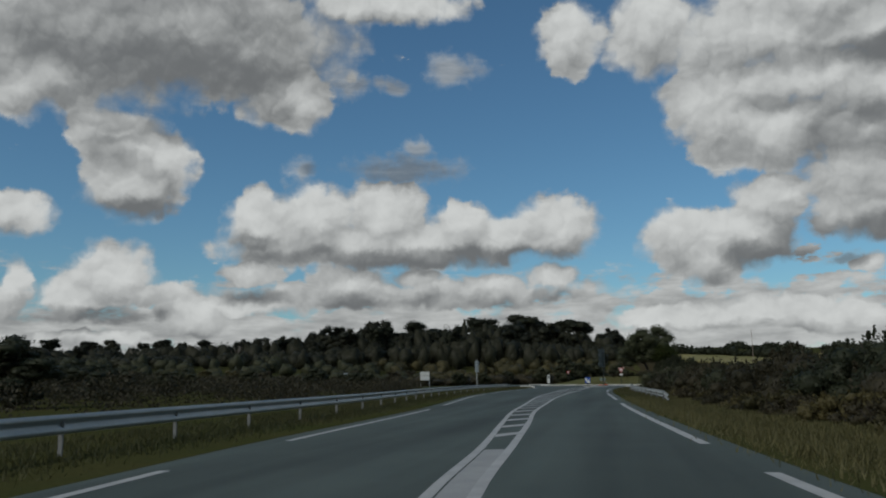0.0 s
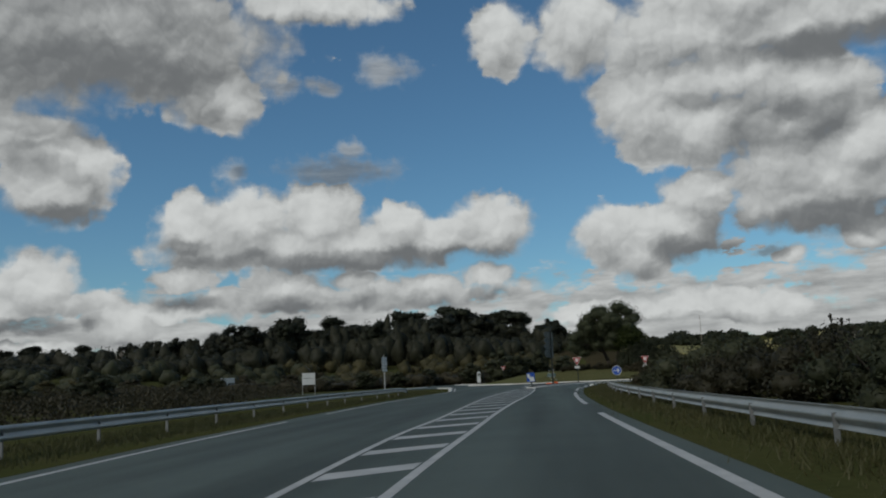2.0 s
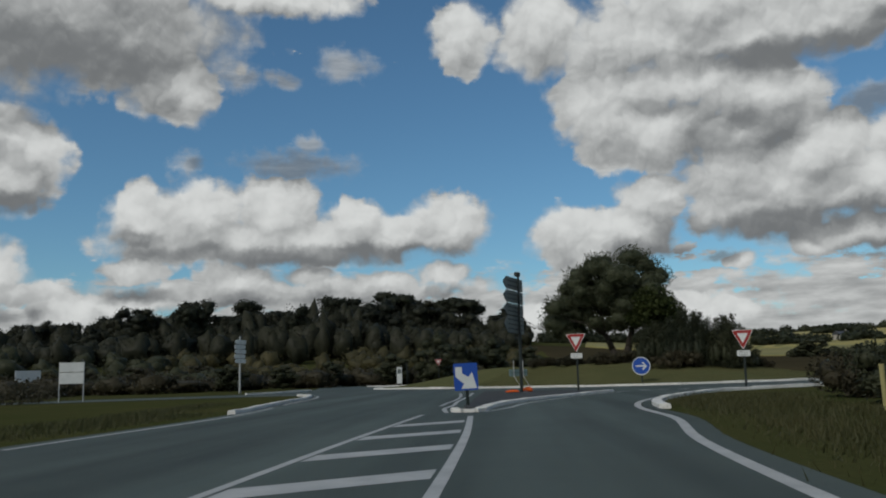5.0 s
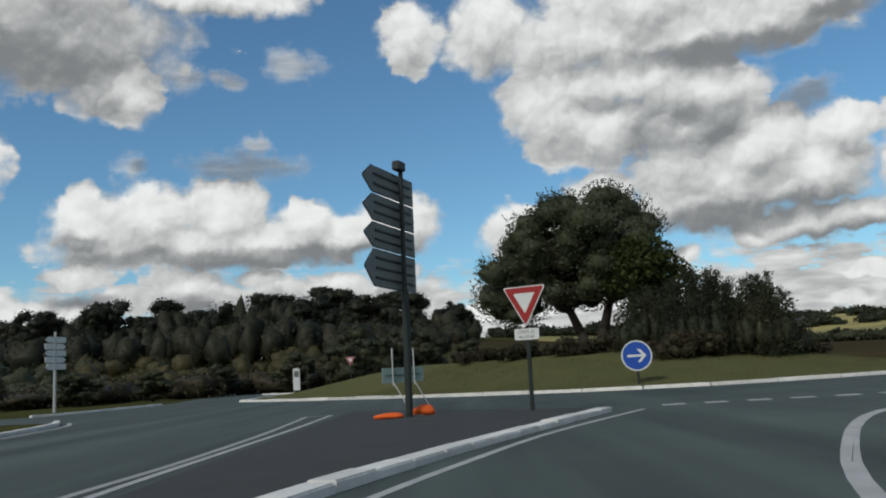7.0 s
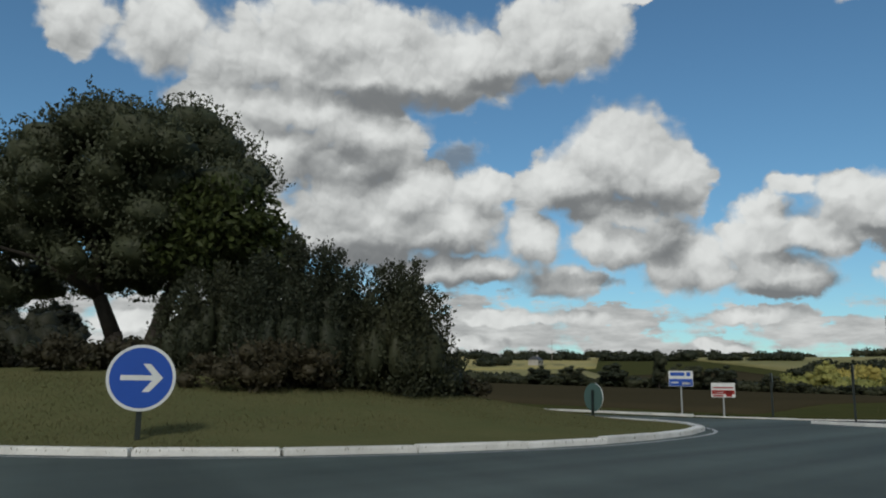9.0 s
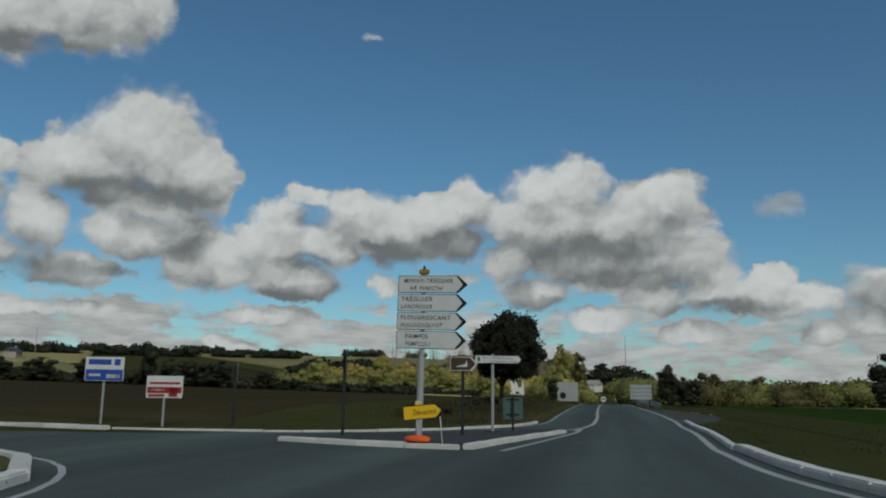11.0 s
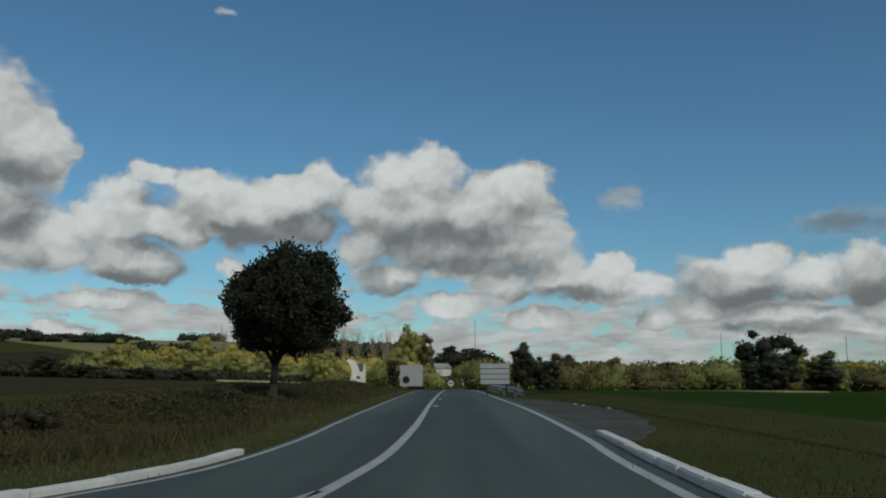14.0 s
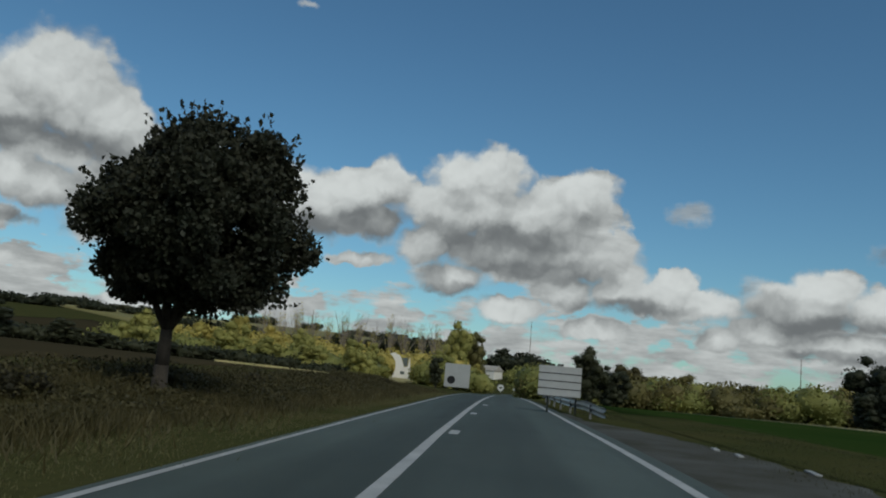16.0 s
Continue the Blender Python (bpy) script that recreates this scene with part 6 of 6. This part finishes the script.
# hedge trees across the brown field, dark ones near, beyond them ones coloured as sunlit
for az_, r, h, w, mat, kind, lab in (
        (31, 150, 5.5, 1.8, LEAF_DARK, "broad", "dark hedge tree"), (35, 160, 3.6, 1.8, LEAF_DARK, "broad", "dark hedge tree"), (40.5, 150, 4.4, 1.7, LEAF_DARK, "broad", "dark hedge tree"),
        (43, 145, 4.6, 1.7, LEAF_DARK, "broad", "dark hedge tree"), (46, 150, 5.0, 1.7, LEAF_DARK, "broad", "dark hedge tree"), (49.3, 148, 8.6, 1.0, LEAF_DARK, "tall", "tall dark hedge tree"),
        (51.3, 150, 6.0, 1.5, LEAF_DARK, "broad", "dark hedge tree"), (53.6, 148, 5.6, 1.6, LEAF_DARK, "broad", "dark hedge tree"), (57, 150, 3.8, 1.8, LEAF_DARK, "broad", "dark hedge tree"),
        (60.4, 160, 7.2, 1.1, LEAF_GREEN_SUN, "broad", "fresh green tree with painted sunlight"), (63.3, 190, 8.2, 1.1, LEAF_GOLD_SUN, "broad", "golden autumn tree with painted sunlight"), (65.2, 190, 9.4, 0.9, LEAF_GOLD_SUN, "tall", "golden autumn tree with painted sunlight"),
        (67.2, 165, 5.4, 1.5, LEAF_GREEN_SUN, "broad", "green tree at the field edge"), (69.6, 160, 5.2, 1.5, LEAF_GREEN_SUN, "broad", "green tree at the field edge"), (72.3, 150, 6.0, 1.1, LEAF_GREEN_SUN, "broad", "green tree at the field edge"),
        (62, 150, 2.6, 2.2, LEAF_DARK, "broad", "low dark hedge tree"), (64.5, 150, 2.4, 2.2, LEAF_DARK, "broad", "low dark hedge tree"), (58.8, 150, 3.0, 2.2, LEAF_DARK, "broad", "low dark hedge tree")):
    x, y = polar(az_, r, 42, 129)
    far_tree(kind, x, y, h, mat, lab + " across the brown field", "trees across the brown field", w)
mass("hedgerow", [(*polar(58 + 0.3 * k, rng.uniform(165, 190), 42, 129), rng.uniform(5, 9), rng.uniform(2.6, 5.0)) for k in range(72)], 15000, 0.55, LEAF_GREEN_SUN, "green hedgerow across the brown field, sunlight in its colour")
mass("hedgerow", [(*polar(61 + 0.3 * k, rng.uniform(192, 230), 42, 129), rng.uniform(6, 10), rng.uniform(4.0, 7.5)) for k in range(58)], 15000, 0.6, LEAF_GOLD_SUN, "golden thicket across the brown field, sunlight in its colour")
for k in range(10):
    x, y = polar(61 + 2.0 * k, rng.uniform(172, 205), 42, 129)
    far_tree("broad" if k % 3 else "tall", x, y, rng.uniform(5.0, 8.0), LEAF_GOLD_SUN if k % 2 else LEAF_GREEN_SUN, "yellow-green tree across the field, sunlight in its colour", "trees across the brown field", 1.2)
for k in range(13):
    x, y = polar(66 + 0.95 * k, 235, 42, 129)
    far_tree("bare", x, y, rng.uniform(12.5, 16.0), LEAF_GOLD_SUN, "tall half-bare poplar on the skyline", "bare poplars", 0.7, "poplar")
for az_, r, h, w, mat, kind in ((76.6, 190, 11, 0.8, LEAF_GOLD_SUN, "bare"), (77.8, 200, 14.5, 0.75, LEAF_GREEN_SUN, "broad"), (79.0, 205, 12.5, 0.75, LEAF_OLIVE_SUN, "broad"), (75.2, 170, 5.5, 1.3, LEAF_GREEN_SUN, "broad"), (74, 190, 8.5, 1.0, LEAF_GOLD_SUN, "broad"),
                               (80.8, 290, 7, 1.6, LEAF_DARK, "broad"), (76.4, 215, 6.0, 1.8, LEAF_GOLD_SUN, "broad"), (78.5, 230, 6.5, 2.0, LEAF_GREEN_SUN, "broad")):
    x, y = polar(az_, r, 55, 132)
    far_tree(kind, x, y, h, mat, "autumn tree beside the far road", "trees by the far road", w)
far_tree("tall", 176, 160.0, 4.2, LEAF_DARK, "dark clipped roadside bush", "trees by the far road", 1.1, "roadside_bush")
# hedgerow south of the green field
lumps_a, lumps_b = [], []
for k in range(150):
    x, y = polar(82.6 + 0.23 * k + rng.uniform(-0.3, 0.3), rng.uniform(116, 150), 58, 132)
    (lumps_a if rng.random() < 0.5 + 0.4 * math.sin(k * 0.21) else lumps_b).append((x, y, rng.uniform(4, 8), 1.7 + 3.4 * rng.random() ** 1.4))
mass("hedgerow", lumps_a, 44000, 0.34, LEAF_GREEN_SUN, "yellow-green hedgerow south of the green field, sunlight in its colour")
mass("hedgerow", lumps_b, 44000, 0.34, LEAF_OLIVE_SUN, "olive-brown hedgerow south of the green field")
mass("hedgerow", [(*polar(82 + 0.36 * k, rng.uniform(205, 260), 58, 132), rng.uniform(7, 13), rng.uniform(4.0, 6.6)) for k in range(100)], 16000, 0.9, LEAF_GREEN_SUN, "far hedgerow on the skyline")
for k in range(20):
    x, y = polar(83.2 + 1.7 * k + rng.uniform(-0.4, 0.4), rng.uniform(118, 146), 58, 132)
    far_tree("broad", x, y, rng.uniform(3.6, 6.6), (LEAF_GREEN_SUN, LEAF_OLIVE_SUN, LEAF_GOLD_SUN, LEAF_SCRUB)[k % 4], "hedgerow tree south of the green field", "hedgerow by the green field", 1.3)
far_tree("broad", 161, 110.9, 8.2, LEAF_DARK, "tall dark field oak in the hedgerow", "hedgerow by the green field", 1.2)
far_tree("broad", 154.5, 112.8, 4.4, LEAF_DARK, "dark bush beside the field oak", "hedgerow by the green field", 1.5)
far_tree("broad", 163.5, 104.5, 4.0, LEAF_DARK, "dark bush beside the field oak", "hedgerow by the green field", 1.7)
far_tree("broad", 143, 138.6, 5.0, LEAF_DARK, "dark tree beside the exit road", "hedgerow by the green field", 0.9)
far_tree("broad", 150, 137, 4.2, LEAF_DARK, "dark tree beside the exit road", "hedgerow by the green field", 1.2)
mass("hedgerow", [(*polar(30 + 0.5 * k, rng.uniform(150, 160), 42, 129), rng.uniform(4, 8), rng.uniform(1.2, 2.6)) for k in range(84)], 22000, 0.5, LEAF_DARK, "low dark hedge across the brown field")
# growth on the far hills: broken hedges along the field edges
for a0, a1, r0, r1, n in ((12, 40, 330, 380, 60), (20, 60, 470, 450, 70), (28, 74, 600, 560, 80), (60, 84, 330, 300, 40)):
    lumps = []
    for k in range(n):
        q = k / n
        if noise.noise(Vector((k * 0.23, r0, 0))) < -0.12:
            continue
        x, y = polar(a0 + (a1 - a0) * q, r0 + (r1 - r0) * q + rng.uniform(-6, 6), 40, 130)
        lumps.append((x, y, rng.uniform(8, 14), rng.uniform(2.5, 6.5)))
    mass("far_hedge", lumps, 10000, 1.2, LEAF_DARK, "broken dark hedge on the far hillside")


# ---- grass ----
def grass(name, spots, count, height, label, height_at=None, thick=0.011, mat=GRASS_BLADE):
    """Blades scattered along strips: spots are (x, y, half width) samples about a metre apart."""
    s = np.array(spots)
    pick = rng.integers(0, len(s), count)
    p = s[pick, :2] + rng.uniform(-0.7, 0.7, (count, 2)) + rng.normal(size=(count, 2)) * s[pick, 2:3] * 0.5
    z = np.array([ground_z(x, y) for x, y in p]) - 0.03 if height_at is None else height_at(p) - 0.02
    lush = np.array([noise.noise(Vector((x * 0.5, y * 0.5, 0))) for x, y in p])
    h = height * rng.uniform(0.4, 1.2, count) * (1 + 0.6 * lush)
    lean = rng.normal(size=(count, 2)) * 0.4 * h[:, None]
    a = rng.uniform(0, 6.28, count)
    wv = np.stack([np.cos(a), np.sin(a)], 1) * (thick * rng.uniform(0.6, 1.4, count))[:, None]
    v = np.stack([np.c_[p - wv, z], np.c_[p + wv, z], np.c_[p + lean, z + h]], 1).reshape(-1, 3)
    f = np.arange(count * 3).reshape(-1, 3)
    me = quick_mesh(name, v, f)
    me.materials.append(mat)
    return tagged(new(name, me), label, "grass", kind="stuff")


def mound_heights(p):
    """The domed island's height at many places."""
    ang = np.array([math.atan2(q.y - centre.y, q.x - centre.x) for q in island_edge[:-1]])
    rad = np.array([(q - centre).length for q in island_edge[:-1]])
    o = np.argsort(ang)
    d = p - np.array([centre.x, centre.y])
    edge = np.interp(np.arctan2(d[:, 1], d[:, 0]), ang[o], rad[o], period=2 * math.pi)
    t = np.clip((1 - np.hypot(d[:, 0], d[:, 1]) / edge) / 0.62, 0, 1)
    return 0.1 + 1.45 * t * t * (3 - 2 * t)


lawn_spots = [(*(p.lerp(centre, k))[:2], 0.7) for p in island_edge for k in (0.05, 0.12, 0.2, 0.28, 0.36, 0.44) if p.y < 152]
grass("lawn_grass", lawn_spots, 70000, 0.055, "short dry mown grass on the roundabout", mound_heights, 0.008, LAWN_BLADE)
verge = [(p.x, p.y, 0.8) for p in shifted(edge_right, 2.0) if -5 < p.y < 118] + [(p.x, p.y, 0.9) for p in shifted(edge_right, 3.8) if -5 < p.y < 116]
grass("verge_grass", verge, 90000, 0.17, "long mixed green and straw verge grass")
verge = [(p.x, p.y, 0.7) for d in (1.6, 2.8, 4.0) for p in shifted(edge_right, d) if 4 < p.y < 46]
grass("verge_grass", verge, 60000, 0.15, "olive and straw-coloured verge grass below the hedge", None, 0.011, LAWN_BLADE)
verge = [(p.x, p.y, 0.7) for p in shifted(edge_left, -2.2) if -5 < p.y < 118] + [(p.x, p.y, 0.9) for p in shifted(edge_left, -4.2) if -5 < p.y < 130]
grass("verge_grass", verge, 70000, 0.16, "long mixed green and straw verge grass")
verge = [(p.x, p.y, 0.45) for p in shifted(exit_left, -1.1) if 68 < p.x < 120]
grass("mown_strip", verge, 40000, 0.055, "short mown olive grass strip beside the exit road", None, 0.009, LAWN_BLADE)
bank = []
for k in range(260):
    s_ = 9 + 54 * rng.random()
    p = cut(shifted(exit_left, -(2.2 + 3.8 * rng.random())), s_, s_ + 0.3)[0]
    bank.append((p.x, p.y, rng.uniform(0.8, 1.7), rng.uniform(0.16, 0.5) * smoothstep(5, 22, s_)))
verge = [(p.x, p.y, 0.9) for d in (2.4, 3.4, 4.6) for p in shifted(exit_left, -d) if 69 < p.x < 125]
grass("bank_grass", verge, 90000, 0.24, "rank brown-green grass on the bank beside the exit road", None, 0.012, LEAF_SCRUB)
verge = [(p.x, p.y, 0.8) for d in (1.4, 3.0, 4.6, 6.4) for p in shifted(exit_right, d) if 58 < p.x < 108 and not (74 < p.x < 102 and d < 3)]
grass("verge_grass", verge, 70000, 0.06, "short dry grass on the verge beside the exit lane", None, 0.009)
mass("bramble_bank", bank, 70000, 0.06, LEAF_SCRUB, "low dark green-brown bramble bank along the exit road", 0)
for k in range(9):
    p = cut(shifted(exit_left, -4.6), 11 + 6.0 * k, 11.4 + 6.0 * k)[0]
    shrub("bramble", p.x, p.y, ground_z(p.x, p.y) - 0.1, 2.6, 1.6, rng.uniform(0.4, 0.65), 2600, 0.09, LEAF_SCRUB if k % 2 else LEAF_HEDGE, "brown-green bramble on the verge", "bush", "brambles on the verge", 0.0, 0, 0.8)

# ---- kerbs: one white-painted stone after another ----
stone_data = {}


def kerb(line, label, size=1.0, wide=0.26, high=0.13, joint=0.012):
    root = thing("kerb", Matrix.Identity(4), label, "kerb", "white kerbs")
    root["kind"] = "structure"
    n = max(1, round(length_of(line) / size))
    real = length_of(line) / n
    for k in range(n):
        p = cut(line, real * k, real * (k + 1))
        a, b = p[0], p[-1]
        d = b - a
        long = round(d.length - joint, 2)
        if (long, wide, high) not in stone_data:
            bm = box(long, wide, high + 0.04, (0, 0, (high - 0.04) / 2))
            top_edges = [e for e in bm.edges if all(v.co.z > 0 for v in e.verts)]
            bmesh.ops.bevel(bm, geom=top_edges, offset=0.2 * high, segments=2, affect="EDGES")
            me = bpy.data.meshes.new("kerb_stone")
            bm.to_mesh(me)
            bm.free()
            me.materials.append(KERB_PAINT)
            stone_data[long, wide, high] = me
        ob = new("kerb_stone", stone_data[long, wide, high])
        ob.parent = root
        q = (a + b) / 2
        ob.matrix_local = Matrix.Translation((q.x, q.y, 0.008 * rng.normal())) @ Matrix.Rotation(math.atan2(d.y, d.x) + 0.01 * rng.normal(), 4, "Z")
    return root


kerb(island_edge, "ring of white-painted kerb stones round the central island", 2.3, 0.26, 0.13, 0.03)
kerb(shifted(entry_kerb, -0.09), "flat white kerb stones along the entry island", 0.9, 0.34, 0.10, 0.03)
kerb(smooth_line([(19.35, 111.3), (18.95, 110.9), (18.6, 111.2), (18.65, 112.2)], 0.3), "short worn white kerb stones round the island nose", 0.45, 0.22, 0.1)
kerb(exit_kerb, "white kerb stones along the exit island", 1.0, 0.21, 0.10, 0.02)
kerb(exit_front, "white kerb stones at the front of the exit island", 1.0, 0.26, 0.1)
kerb(cut(shifted(edge_right, 0.55), at_y(edge_right, 109), 400), "white kerb stones beside the entry lane", 1.0, 0.3, 0.11, 0.03)
kerb(shifted(ring_right, 0.5), "white kerb stones along the outer edge of the roundabout", 1.0, 0.26)
kerb(cut(shifted(exit_right, 0.4), 0, 15.8), "white kerb stones beside the exit lane", 1.0, 0.18, 0.09, 0.02)
kerb(cut(shifted(edge_left, -0.45), at_y(edge_left, 116), 400), "white kerb stones on the far side of the approach", 1.0)
kerb(cut(shifted(exit_left, -0.30), 0, 16.2), "white kerb stones across the exit road", 1.0, 0.15, 0.06)
kerb(smooth_line([(7.5, 158.2), (9.2, 160.2), (11.2, 166), (12.3, 171)]), "white kerb stones by the west arm", 1.0)
kerb(list(reversed([p for p in north_east if p.y < 192])), "white kerb stones round the far side of the roundabout", 1.0, 0.26, 0.12)
